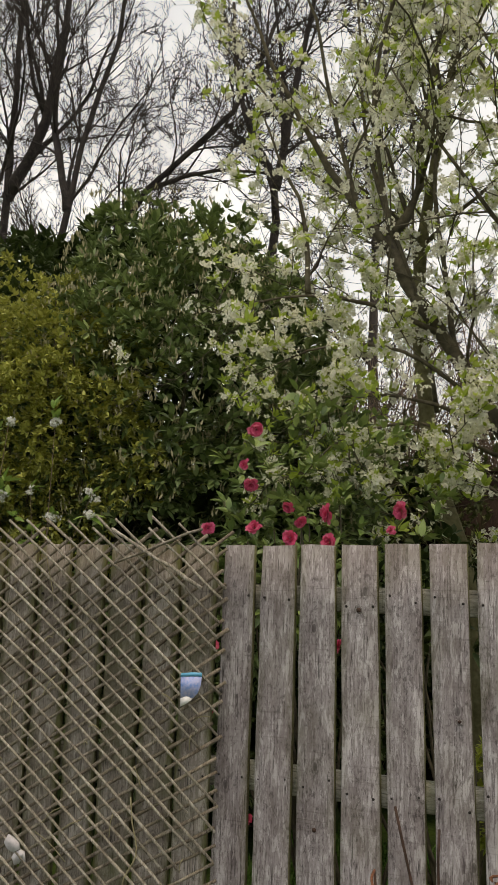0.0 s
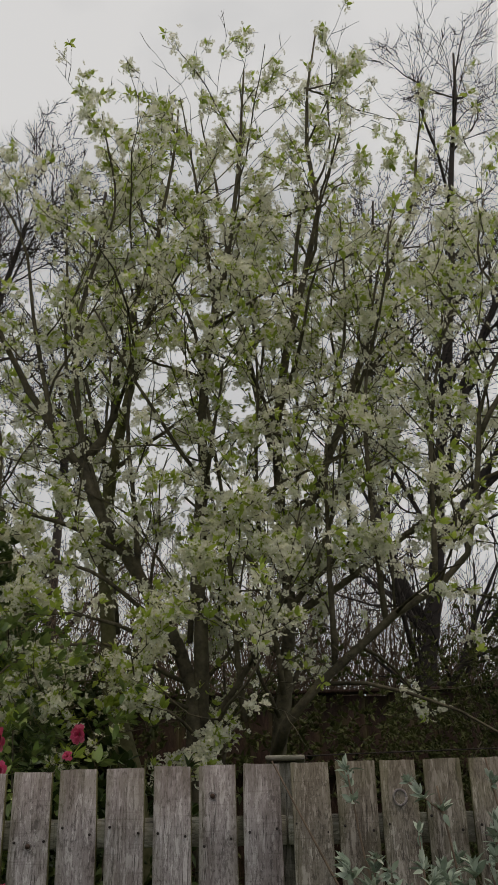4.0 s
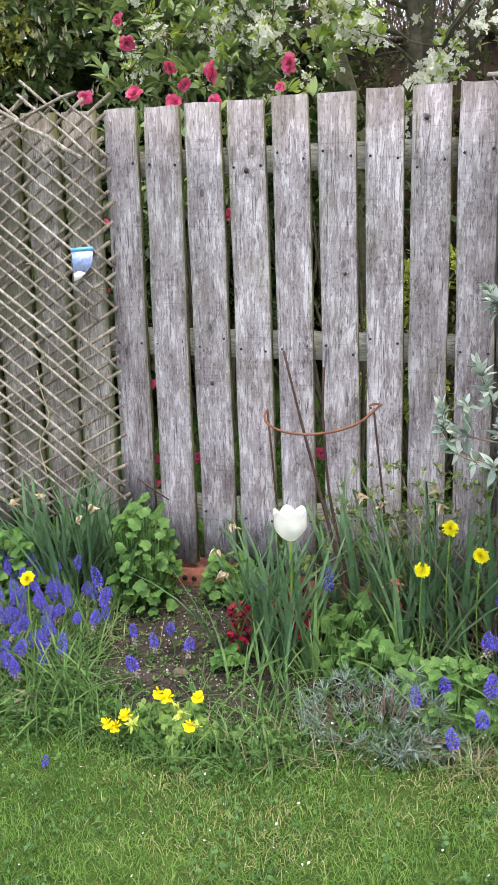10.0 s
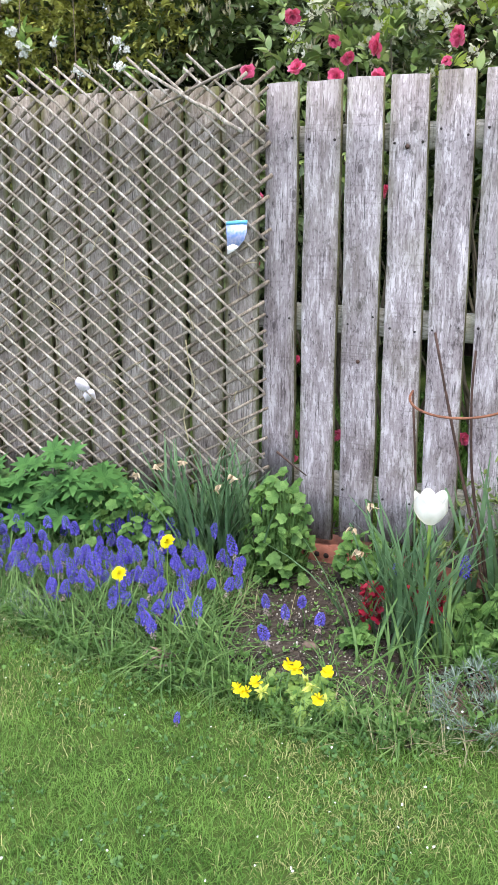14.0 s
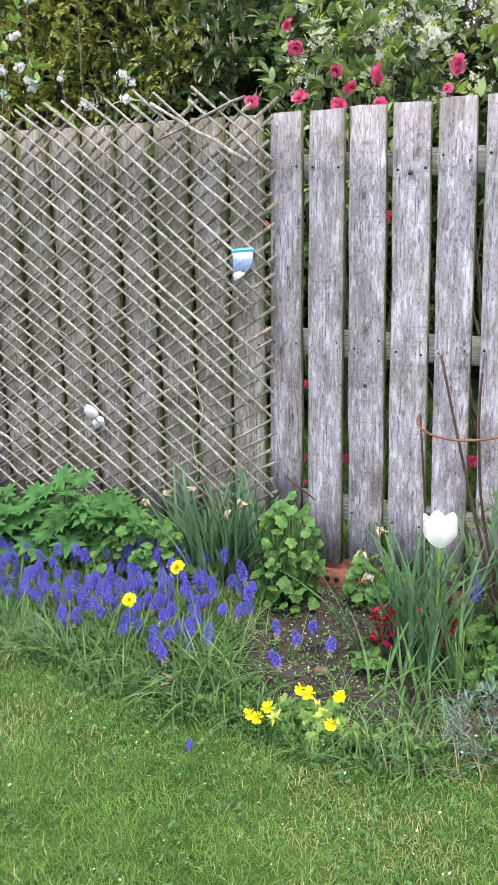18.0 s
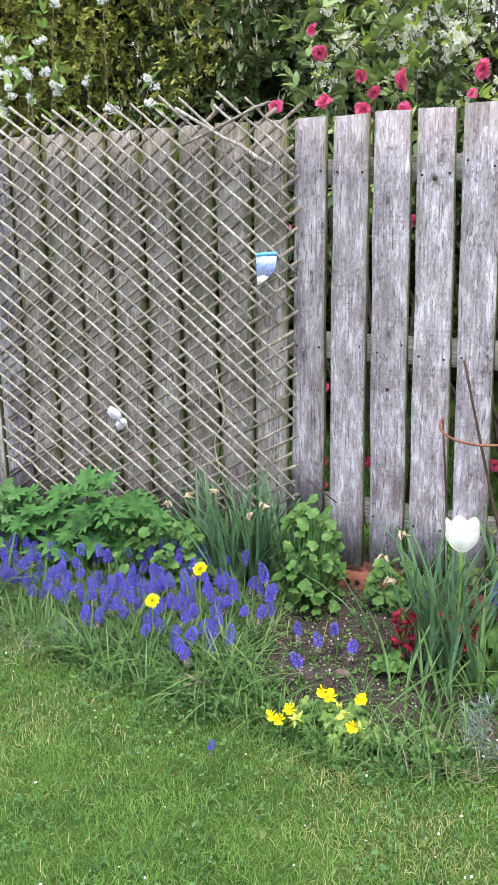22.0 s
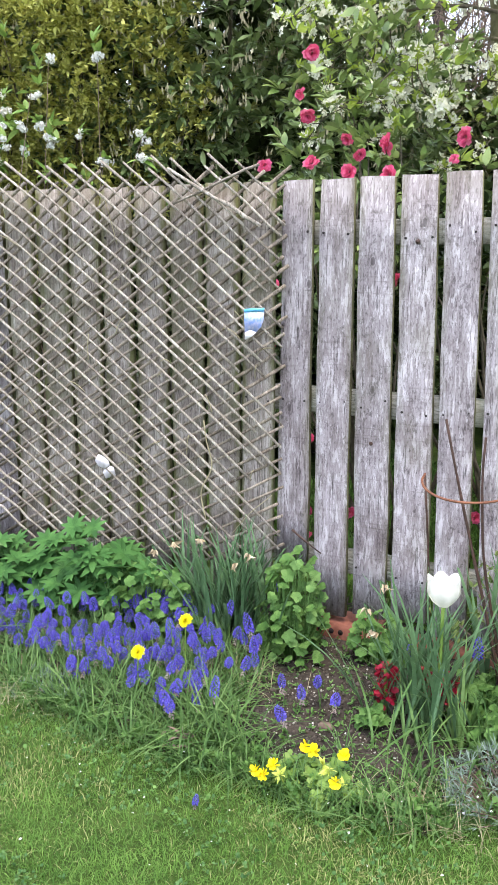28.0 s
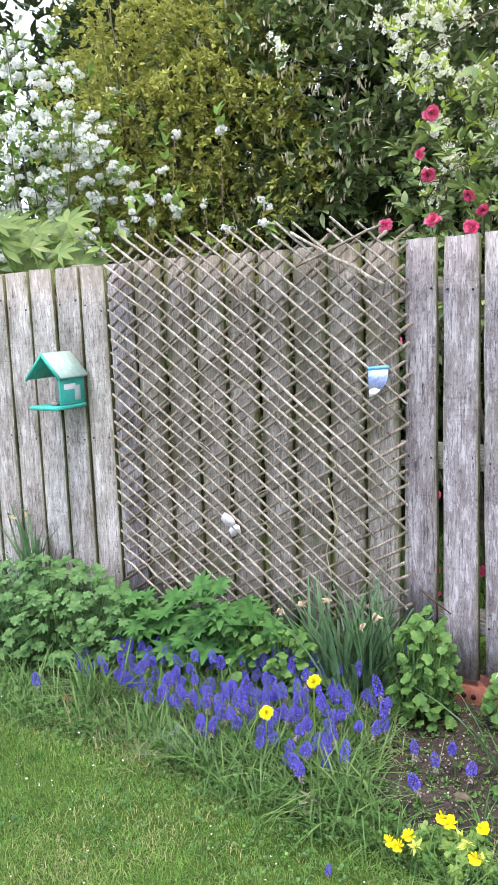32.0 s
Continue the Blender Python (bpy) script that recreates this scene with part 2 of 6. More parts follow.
def weathered(name, dark, mid, pale, moss=0.25, along=2, knots=True, edge=0.25):
    """Silvered timber: fine broken grain along one axis, pale flakes, knots, cracks and algae."""
    m, n, l, bsdf, out = nodes_of(name)
    co, info = n.new("ShaderNodeTexCoord"), n.new("ShaderNodeObjectInfo")
    shift = n.new("ShaderNodeVectorMath")
    shift.operation = "MULTIPLY_ADD"
    l.new(info.outputs["Random"], shift.inputs[0])
    shift.inputs[1].default_value = (13.0, 7.0, 29.0)
    l.new(co.outputs["Object"], shift.inputs[2])
    warp = n.new("ShaderNodeTexNoise")
    warp.inputs["Scale"].default_value = 9
    l.new(shift.outputs["Vector"], warp.inputs["Vector"])
    bent = n.new("ShaderNodeVectorMath")
    bent.operation = "MULTIPLY_ADD"
    l.new(warp.outputs["Color"], bent.inputs[0])
    bent.inputs[1].default_value = (0.009, 0.009, 0.009)
    l.new(shift.outputs["Vector"], bent.inputs[2])

    def stretched(f):
        mp = n.new("ShaderNodeMapping")
        sc = [1.0, 1.0, 1.0]
        sc[along] = f
        mp.inputs["Scale"].default_value = sc
        l.new(bent.outputs["Vector"], mp.inputs["Vector"])
        return mp.outputs["Vector"]

    grain = noise_at(n, l, stretched(0.045), 190, 5, 0.7)
    fine = noise_at(n, l, stretched(0.2), 480, 3, 0.6)
    flake = noise_at(n, l, stretched(0.2), 105, 6, 0.72)
    patch = noise_at(n, l, stretched(0.45), 15, 5, 0.62)
    blot = noise_at(n, l, stretched(0.5), 130, 5, 0.7)
    check = noise_at(n, l, stretched(0.022), 70, 3, 0.5)
    col = ramp(n, l, mix(n, l, 0.4, grain, fine), [(0.37, dark), (0.48, mid), (0.62, tuple(0.65 * a + 0.35 * b for a, b in zip(mid, pale)))])
    fl = ramp(n, l, mix(n, l, 0.30, flake, patch), [(0.52, (0, 0, 0)), (0.55, (1, 1, 1))])
    col = mix(n, l, mix(n, l, 1.0, fl, (0.75, 0.75, 0.75), "MULTIPLY"), col, pale)
    sp = ramp(n, l, mix(n, l, 0.35, blot, patch), [(0.395, (1, 1, 1)), (0.45, (0, 0, 0))])
    col = mix(n, l, mix(n, l, 1.0, sp, (0.55, 0.55, 0.55), "MULTIPLY"), col, tuple(0.45 * c for c in dark))
    crack = ramp(n, l, check, [(0.485, (0, 0, 0)), (0.497, (0.8, 0.8, 0.8)), (0.503, (0.8, 0.8, 0.8)), (0.515, (0, 0, 0))])
    crack = mix(n, l, 1.0, crack, ramp(n, l, patch, [(0.46, (0, 0, 0)), (0.56, (1, 1, 1))]), "MULTIPLY")
    col = mix(n, l, crack, col, (0.03, 0.027, 0.026))
    if knots:
        zs = n.new("ShaderNodeMath")
        zs.operation, zs.inputs[1].default_value = "MULTIPLY", 0.55
        sep, flat = n.new("ShaderNodeSeparateXYZ"), n.new("ShaderNodeCombineXYZ")
        l.new(bent.outputs["Vector"], sep.inputs["Vector"])
        l.new(sep.outputs["X"], flat.inputs["X"]), l.new(sep.outputs["Z"], zs.inputs[0]), l.new(zs.outputs["Value"], flat.inputs["Y"])
        vor = n.new("ShaderNodeTexVoronoi")
        vor.voronoi_dimensions = "2D"
        vor.inputs["Scale"].default_value = 5.5
        l.new(flat.outputs["Vector"], vor.inputs["Vector"])
        kn = ramp(n, l, vor.outputs["Distance"], [(0.0, (1, 1, 1)), (0.032, (0.75, 0.75, 0.75)), (0.04, (0.05, 0.05, 0.05)), (0.055, (0.5, 0.5, 0.5)), (0.075, (0, 0, 0))])
        some = ramp(n, l, vor.outputs["Color"], [(0.42, (0, 0, 0)), (0.5, (0.85, 0.85, 0.85))])
        kn = mix(n, l, 1.0, kn, some, "MULTIPLY")
        col = mix(n, l, kn, col, tuple(0.55 * c for c in dark))
    cross = n.new("ShaderNodeMapping")
    cross.inputs["Scale"].default_value = (6, 6, 150) if along == 2 else (150, 6, 6)
    l.new(shift.outputs["Vector"], cross.inputs["Vector"])
    saw = ramp(n, l, noise_at(n, l, cross.outputs["Vector"], 1.0, 4, 0.7), [(0.33, (0.72, 0.71, 0.7)), (0.42, (1, 1, 1))])
    col = mix(n, l, 0.8, col, saw, "MULTIPLY")
    shade = ramp(n, l, noise_at(n, l, stretched(0.4), 13, 6, 0.68), [(0.36, (0.55, 0.51, 0.50)), (0.6, (1.04, 1.03, 1.04))])
    col = mix(n, l, 1.0, col, shade, "MULTIPLY")
    sepz = n.new("ShaderNodeSeparateXYZ")
    l.new(co.outputs["Generated"], sepz.inputs["Vector"])
    ends = ramp(n, l, mix(n, l, 0.06, sepz.outputs["Z"], patch), [(0.87, (0, 0, 0)), (0.95, (0.55, 0.55, 0.55))])
    if along == 2 and knots:
        col = mix(n, l, mix(n, l, 1.0, ends, ramp(n, l, noise_at(n, l, stretched(0.3), 40, 4), [(0.35, (0.3, 0.3, 0.3)), (0.6, (1, 1, 1))]), "MULTIPLY"), col, tuple(0.9 * a * b for a, b in zip(dark, (1.05, 1.05, 0.85))))
    if along == 2 and knots:
        off = n.new("ShaderNodeMath")
        off.operation, off.inputs[1].default_value = "SUBTRACT", 0.5
        l.new(sepz.outputs["X"], off.inputs[0])
        mag = n.new("ShaderNodeMath")
        mag.operation = "ABSOLUTE"
        l.new(off.outputs["Value"], mag.inputs[0])
        rim = ramp(n, l, mix(n, l, 0.40, mag.outputs["Value"], noise_at(n, l, stretched(0.25), 26, 5, 0.65)), [(0.385, (0, 0, 0)), (0.50, (edge, edge, edge))])
        col = mix(n, l, rim, col, (0.13, 0.135, 0.05))
    green = ramp(n, l, noise_at(n, l, shift.outputs["Vector"], 5, 5), [(0.5, (0, 0, 0)), (0.75, (moss, moss, moss))])
    col = mix(n, l, green, col, (0.16, 0.17, 0.08))
    tone = n.new("ShaderNodeMapRange")
    tone.inputs["To Min"].default_value, tone.inputs["To Max"].default_value = 0.82, 1.07
    l.new(info.outputs["Random"], tone.inputs["Value"])
    comb = n.new("ShaderNodeCombineColor")
    for k in range(3):
        l.new(tone.outputs["Result"], comb.inputs[k])
    col = mix(n, l, 1.0, col, comb.outputs["Color"], "MULTIPLY")
    l.new(col, bsdf.inputs["Base Color"])
    bsdf.inputs["Roughness"].default_value = 0.88
    bsdf.inputs["Specular IOR Level"].default_value = 0.25
    bump(n, l, mix(n, l, 0.5, grain, flake), bsdf, 0.9, 0.004)
    return m


M_PLANK = weathered("silvered_board", (0.14, 0.12, 0.124), (0.335, 0.302, 0.312), (0.605, 0.577, 0.59), 0.2)
M_PLANKD = weathered("pale_grey_board", (0.16, 0.145, 0.125), (0.40, 0.375, 0.345), (0.62, 0.59, 0.56), 0.15)
M_PLANKC = weathered("mossy_brown_board", (0.085, 0.073, 0.06), (0.22, 0.195, 0.168), (0.50, 0.465, 0.425), 0.3)
M_PLANKB = weathered("brown_grey_board", (0.155, 0.135, 0.115), (0.385, 0.345, 0.305), (0.64, 0.60, 0.55), 0.85, 2, True, 0.95)
M_EDGE = weathered("algae_green_edge", (0.06, 0.06, 0.028), (0.145, 0.14, 0.065), (0.24, 0.23, 0.13), 0.8, 2, False)
M_RAIL = weathered("green_grey_rail", (0.15, 0.145, 0.11), (0.32, 0.31, 0.255), (0.48, 0.47, 0.42), 0.5, 0, False)
M_POST = weathered("green_grey_post", (0.15, 0.145, 0.11), (0.30, 0.29, 0.24), (0.46, 0.45, 0.40), 0.6, 2, False)
# back laths: trellis_slat darkened, shade behind the front layer put into colour
M_SLATB = weathered("shaded_trellis_slat", (0.10, 0.082, 0.06), (0.255, 0.215, 0.165), (0.40, 0.355, 0.29), 0.2, 2, False)
M_MOSS = plain("mossy_bark", (0.075, 0.072, 0.032), (0.20, 0.185, 0.105), 0.95, 40, 0, 0.9, 0.006, 0.15)
M_SLAT = weathered("trellis_slat", (0.14, 0.118, 0.09), (0.37, 0.33, 0.268), (0.58, 0.54, 0.48), 0.1, 2, False)
M_NAIL = plain("rusted_nail", (0.015, 0.014, 0.015), (0.05, 0.04, 0.038), 0.7, 300, 0.5)
M_SOIL = plain("dark_soil", (0.022, 0.018, 0.0145), (0.08, 0.065, 0.053), 0.95, 60, 0, 1.0, 0.012, 0.15)
M_CLOD = plain("soil_crumb", (0.03, 0.025, 0.02), (0.13, 0.107, 0.088), 0.95, 80, 0, 1.0, 0.004, 0.15)
M_PEBBLE = plain("pale_grit", (0.25, 0.23, 0.19), (0.55, 0.52, 0.46), 0.8, 90)
M_LAWN = plain("turf", (0.03, 0.055, 0.013), (0.07, 0.11, 0.026), 0.95, 30, 0, 1.0, 0.01, 0.1)
M_GRASS = foliage("grass_blade", (0.032, 0.088, 0.017), (0.082, 0.200, 0.035), (0.205, 0.345, 0.084), 0.65, 0.3, 8, 0.1)
M_STRAW = foliage("dry_straw", (0.20, 0.175, 0.095), (0.32, 0.28, 0.165), (0.48, 0.43, 0.28), 0.7, 0.15, 20)
M_DRYGRASS = foliage("dry_grass_blade", (0.17, 0.21, 0.065), (0.28, 0.315, 0.12), (0.43, 0.43, 0.20), 0.7, 0.2, 20)
M_BARK = plain("grey_bark", (0.045, 0.039, 0.027), (0.15, 0.13, 0.09), 0.9, 45, 0, 0.9, 0.006, 0.2)
M_BARE = plain("bare_bark", (0.03, 0.026, 0.028), (0.085, 0.07, 0.065), 0.9, 12, 0, 0.8, 0.01, 0.2)
M_TWIG = plain("brown_twig", (0.09, 0.06, 0.045), (0.22, 0.16, 0.12), 0.85, 60)
M_BRICK = plain("terracotta_brick", (0.17, 0.06, 0.04), (0.33, 0.125, 0.085), 0.9, 60, 0, 0.8, 0.004)
M_HOLE = plain("dark_hollow", (0.01, 0.008, 0.007), (0.03, 0.02, 0.018), 0.95, 60)
M_RUST = plain("rusty_wire", (0.13, 0.055, 0.035), (0.29, 0.12, 0.065), 0.75, 120, 0.2)
M_CANE = plain("dark_cane", (0.028, 0.015, 0.011), (0.085, 0.043, 0.03), 0.7, 90)
M_TEAL = plain("teal_paint", (0.02, 0.30, 0.24), (0.05, 0.45, 0.37), 0.55, 40, 0, 0.25)
M_ROOFT = plain("faded_teal_roof", (0.25, 0.42, 0.37), (0.45, 0.52, 0.48), 0.7, 60, 0, 0.4)
M_LAUREL = foliage("laurel_leaf", (0.03, 0.065, 0.02), (0.115, 0.19, 0.058), (0.32, 0.40, 0.16), 0.3, 0.12, 12, 0.5)
M_LAURELNEW = foliage("laurel_bud", (0.25, 0.23, 0.13), (0.37, 0.34, 0.20), (0.50, 0.46, 0.31), 0.6, 0.15)
M_GOLD = foliage("golden_leaf", (0.15, 0.175, 0.028), (0.34, 0.36, 0.07), (0.56, 0.56, 0.18), 0.45, 0.22, 14)
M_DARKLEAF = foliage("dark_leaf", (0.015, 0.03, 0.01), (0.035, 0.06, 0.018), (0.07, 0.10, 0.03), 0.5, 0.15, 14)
M_CAM = foliage("camellia_leaf", (0.035, 0.085, 0.02), (0.12, 0.21, 0.05), (0.35, 0.44, 0.15), 0.3, 0.18, 16, 0.5)
M_PINK = foliage("camellia_petal", (0.54, 0.015, 0.085), (0.77, 0.06, 0.21), (0.89, 0.27, 0.42), 0.5, 0.35, 60, 0.3)
M_PLUMLEAF = foliage("young_plum_leaf", (0.19, 0.30, 0.035), (0.35, 0.475, 0.07), (0.54, 0.64, 0.16), 0.5, 0.55, 20)
M_BLOSSOM = foliage("blossom_petal", (0.77, 0.76, 0.57), (0.87, 0.86, 0.70), (0.91, 0.90, 0.80), 0.6, 0.55, 40, 0.2)
M_WHITE = foliage("white_petal", (0.76, 0.77, 0.72), (0.84, 0.85, 0.81), (0.90, 0.90, 0.87), 0.6, 0.5, 40, 0.2)
M_LIGHTLEAF = foliage("fresh_leaf", (0.08, 0.17, 0.025), (0.155, 0.28, 0.05), (0.28, 0.40, 0.11), 0.45, 0.3, 20)
M_FATSIA = foliage("fatsia_leaf", (0.06, 0.115, 0.025), (0.125, 0.20, 0.048), (0.25, 0.32, 0.10), 0.35, 0.25, 10)
M_GREY = foliage("buddleja_leaf", (0.07, 0.112, 0.08), (0.225, 0.30, 0.232), (0.50, 0.575, 0.485), 0.75, 0.12, 25, 0.2)
M_GREYPALE = foliage("young_buddleja_leaf", (0.30, 0.36, 0.29), (0.45, 0.52, 0.44), (0.62, 0.68, 0.61), 0.8, 0.15, 25, 0.2)
M_LUPIN = foliage("lupin_leaf", (0.02, 0.072, 0.018), (0.045, 0.14, 0.034), (0.09, 0.21, 0.055), 0.65, 0.15, 25, 0.15)
M_GERAN = foliage("cranesbill_leaf", (0.032, 0.095, 0.028), (0.075, 0.175, 0.053), (0.14, 0.255, 0.085), 0.6, 0.22, 25)
M_AQUI = foliage("columbine_leaf", (0.033, 0.098, 0.02), (0.08, 0.19, 0.043), (0.18, 0.32, 0.09), 0.55, 0.25, 25)
M_DAFF = foliage("daffodil_leaf", (0.03, 0.085, 0.035), (0.072, 0.16, 0.068), (0.17, 0.28, 0.14), 0.45, 0.15, 30)
M_MUSCLEAF = foliage("grassy_leaf", (0.025, 0.078, 0.02), (0.068, 0.158, 0.042), (0.19, 0.305, 0.10), 0.5, 0.2, 30)
M_BLUE = foliage("grape_hyacinth_bell", (0.03, 0.02, 0.26), (0.09, 0.066, 0.52), (0.25, 0.21, 0.78), 0.5, 0.15, 200, 0.3)
M_YELLOW = foliage("yellow_petal", (0.82, 0.58, 0.006), (0.88, 0.70, 0.012), (0.92, 0.78, 0.03), 0.55, 0.25, 120, 0.2)
M_LIME = foliage("lime_bract", (0.33, 0.42, 0.05), (0.48, 0.55, 0.09), (0.62, 0.66, 0.16), 0.55, 0.3, 60)
M_TULIP = foliage("tulip_petal", (0.80, 0.79, 0.68), (0.84, 0.83, 0.75), (0.88, 0.87, 0.81), 0.5, 0.3, 30, 0.3)
M_RED = foliage("red_petal", (0.13, 0.003, 0.012), (0.26, 0.005, 0.02), (0.42, 0.012, 0.04), 0.5, 0.08, 80, 0.3)
M_DEAD = foliage("withered_flower", (0.36, 0.25, 0.14), (0.54, 0.41, 0.26), (0.68, 0.58, 0.43), 0.75, 0.2, 80, 0.2)
M_LAV = foliage("silver_needle", (0.05, 0.085, 0.06), (0.13, 0.19, 0.145), (0.29, 0.37, 0.31), 0.7, 0.1, 60, 0.2)

# ---- ground: one sheet with a planting bed along the fence ----
def bed_edge(x):
    """The y of the lawn's edge along the bed."""
    return np.interp(x, [-3, -1.3, -0.9, -0.5, 0.1, 0.6, 0.9, 1.25, 2.0, 4], [-0.62, -0.66, -0.74, -0.72, -0.78, -0.76, -0.66, -0.46, -0.36, -0.3]) + 0.02 * np.sin(9 * x) + 0.012 * np.sin(23 * x + 1)


def ground_z(x, y):
    inside = np.clip((y - bed_edge(x)) / 0.12, 0, 1) * np.clip((0.5 - y) / 0.3, 0, 1)
    return inside * (0.012 + 0.012 * np.sin(11 * x + 3 * y) * np.sin(9 * y)) + 0.006 * np.sin(5 * x) * np.sin(4 * y + 1)


gx = np.concatenate([-np.geomspace(1500, 4.2, 16), np.arange(-4, 4.01, 0.05), np.geomspace(4.2, 1500, 16)])
gy = np.concatenate([-np.geomspace(1500, 3.2, 16), np.arange(-3, 1.21, 0.05), np.geomspace(1.4, 1500, 18)])
GX, GY = np.meshgrid(gx, gy)
near = (np.abs(GX) < 4.1) & (GY > -3.1) & (GY < 1.3)
GZ = np.where(near, ground_z(GX, GY), 0.0)
nx, ny = len(gx), len(gy)
ia = (np.arange(ny - 1)[:, None] * nx + np.arange(nx - 1)[None]).ravel()
g_loops = np.stack([ia, ia + 1, ia + nx + 1, ia + nx], axis=1).ravel()
g_mesh = build("ground", [(np.stack([GX, GY, GZ], axis=2).reshape(-1, 3), g_loops, np.full(len(ia), 4))])
g_mesh.materials.append(M_LAWN)
g_mesh.materials.append(M_SOIL)
mx_, my_ = (GX[:-1, :-1] + 0.025).ravel(), (GY[:-1, :-1] + 0.025).ravel()
g_mesh.polygons.foreach_set("material_index", ((my_ > bed_edge(mx_) + 0.02) & (my_ < 0.35) & (mx_ > -2.5) & (mx_ < 2.6)).astype(np.int32))
g_mesh.shade_smooth()
tagged(new("ground", g_mesh), "lawn and dark soil bed along the fence", "ground", kind="structure")

# ---- fence: silvered boards on three rails ----
fence = thing("wooden_fence", (0, 0.02, 0), "weathered grey vertical board fence on three rails", "fence", "fence panels")
side_fence = thing("wooden_fence", (0, 0.02, 0), "weathered board fence panel behind the trellis, greened at the edges", "fence", "fence panels")
BOARDS = {  # board: left edge, right edge at the top and near the foot, top
    -16: (-1.915, -1.815, -1.915, -1.815, 1.34), -15: (-1.795, -1.69, -1.795, -1.69, 1.345), -14: (-1.676, -1.57, -1.676, -1.57, 1.34),
    -13: (-1.556, -1.448, -1.556, -1.448, 1.342), -12: (-1.436, -1.331, -1.436, -1.33, 1.347), -11: (-1.315, -1.212, -1.318, -1.212, 1.347), -10: (-1.197, -1.095, -1.197, -1.093, 1.346),
    -9: (-1.077, -0.975, -1.077, -0.972, 1.349), -8: (-0.962, -0.858, -0.962, -0.858, 1.354), -7: (-0.842, -0.736, -0.842, -0.736, 1.354), -6: (-0.721, -0.619, -0.724, -0.62, 1.354),
    -5: (-0.606, -0.506, -0.606, -0.504, 1.355), -4: (-0.484, -0.381, -0.486, -0.382, 1.355), -3: (-0.365, -0.259, -0.368, -0.262, 1.357), -2: (-0.248, -0.142, -0.25, -0.144, 1.357), -1: (-0.128, -0.029, -0.136, -0.034, 1.357),
    0: (-0.003, 0.089, -0.02, 0.084, 1.357), 1: (0.110, 0.211, 0.108, 0.214, 1.358), 2: (0.227, 0.328, 0.233, 0.337, 1.359), 3: (0.344, 0.443, 0.355, 0.462, 1.36), 4: (0.463, 0.558, 0.481, 0.575, 1.363),
    5: (0.580, 0.677, 0.604, 0.70, 1.364), 6: (0.700, 0.795, 0.720, 0.812, 1.365), 7: (0.813, 0.907, 0.828, 0.923, 1.366), 8: (0.922, 1.017, 0.944, 1.037, 1.367), 9: (1.042, 1.138, 1.06, 1.155, 1.367), 10: (1.155, 1.252, 1.168, 1.265, 1.368),
    11: (1.262, 1.352, 1.27, 1.36, 1.368), 12: (1.369, 1.46, 1.375, 1.466, 1.368), 13: (1.480, 1.572, 1.484, 1.576, 1.369), 14: (1.598, 1.683, 1.60, 1.687, 1.369), 15: (1.704, 1.788, 1.706, 1.79, 1.37), 16: (1.817, 1.907, 1.819, 1.909, 1.37),
    17: (1.94, 2.04, 1.94, 2.04, 1.37), 18: (2.06, 2.155, 2.06, 2.155, 1.372), 19: (2.175, 2.27, 2.175, 2.27, 1.37), 20: (2.29, 2.385, 2.29, 2.385, 1.37)}


def board(k, x0, x1, a0, a1, top):
    """A sawn board with softened edges, a slight warp and a worn top."""
    rnd = np.random.default_rng(100 + k)
    foot = {0: 0.235, 1: 0.085, 2: 0.10, 3: 0.115}.get(k, 0.06 + 0.03 * rnd.random())
    vs, fs, n = [], [], 9
    warp = rnd.normal(0, 0.0018, 4)
    for i in range(n):
        u = i / (n - 1)
        z = foot + (top - foot) * u
        f = (top - z) / (top - 0.26)
        l, r = x0 + (a0 - x0) * f, x1 + (a1 - x1) * f
        l, r = l + rnd.normal(0, 0.0011), r + rnd.normal(0, 0.0011)
        d = warp[0] * math.sin(3 * u + k) + warp[1] * u
        b = 0.0025
        if i in (0, n - 1):
            l, r = l + 0.0015, r - 0.0015
        for x, y in ((l + b, 0), (0.67 * l + 0.33 * r, -0.0006), (0.33 * l + 0.67 * r, -0.0006), (r - b, 0), (r, b), (r, 0.0175), (r - b, 0.02), (l + b, 0.02), (l, 0.0175), (l, b)):
            tilt = rnd.normal(0, 0.0012) if i == n - 1 else 0
            vs.append((x, y + d, z + tilt + (0.004 * (x - l) * warp[2] * 800 if i == n - 1 else 0)))
    for i in range(n - 1):
        for j in range(10):
            a, c = 10 * i + j, 10 * i + (j + 1) % 10
            fs.append((a, c, c + 10, a + 10))
    fs += [tuple(range(9, -1, -1)), tuple(range(10 * n - 10, 10 * n))]
    return chunk(vs, fs)


nail_mesh = build("nail", [tube([(0, 0.004, 0), (0, -0.0012, 0), (0, -0.0022, 0)], [0.0034, 0.0034, 0.0016], 7)])
nail_mesh.materials.append(M_NAIL)
RAILS = ((0.215, 0.285), (0.70, 0.774), (1.182, 1.25))
boards = {}
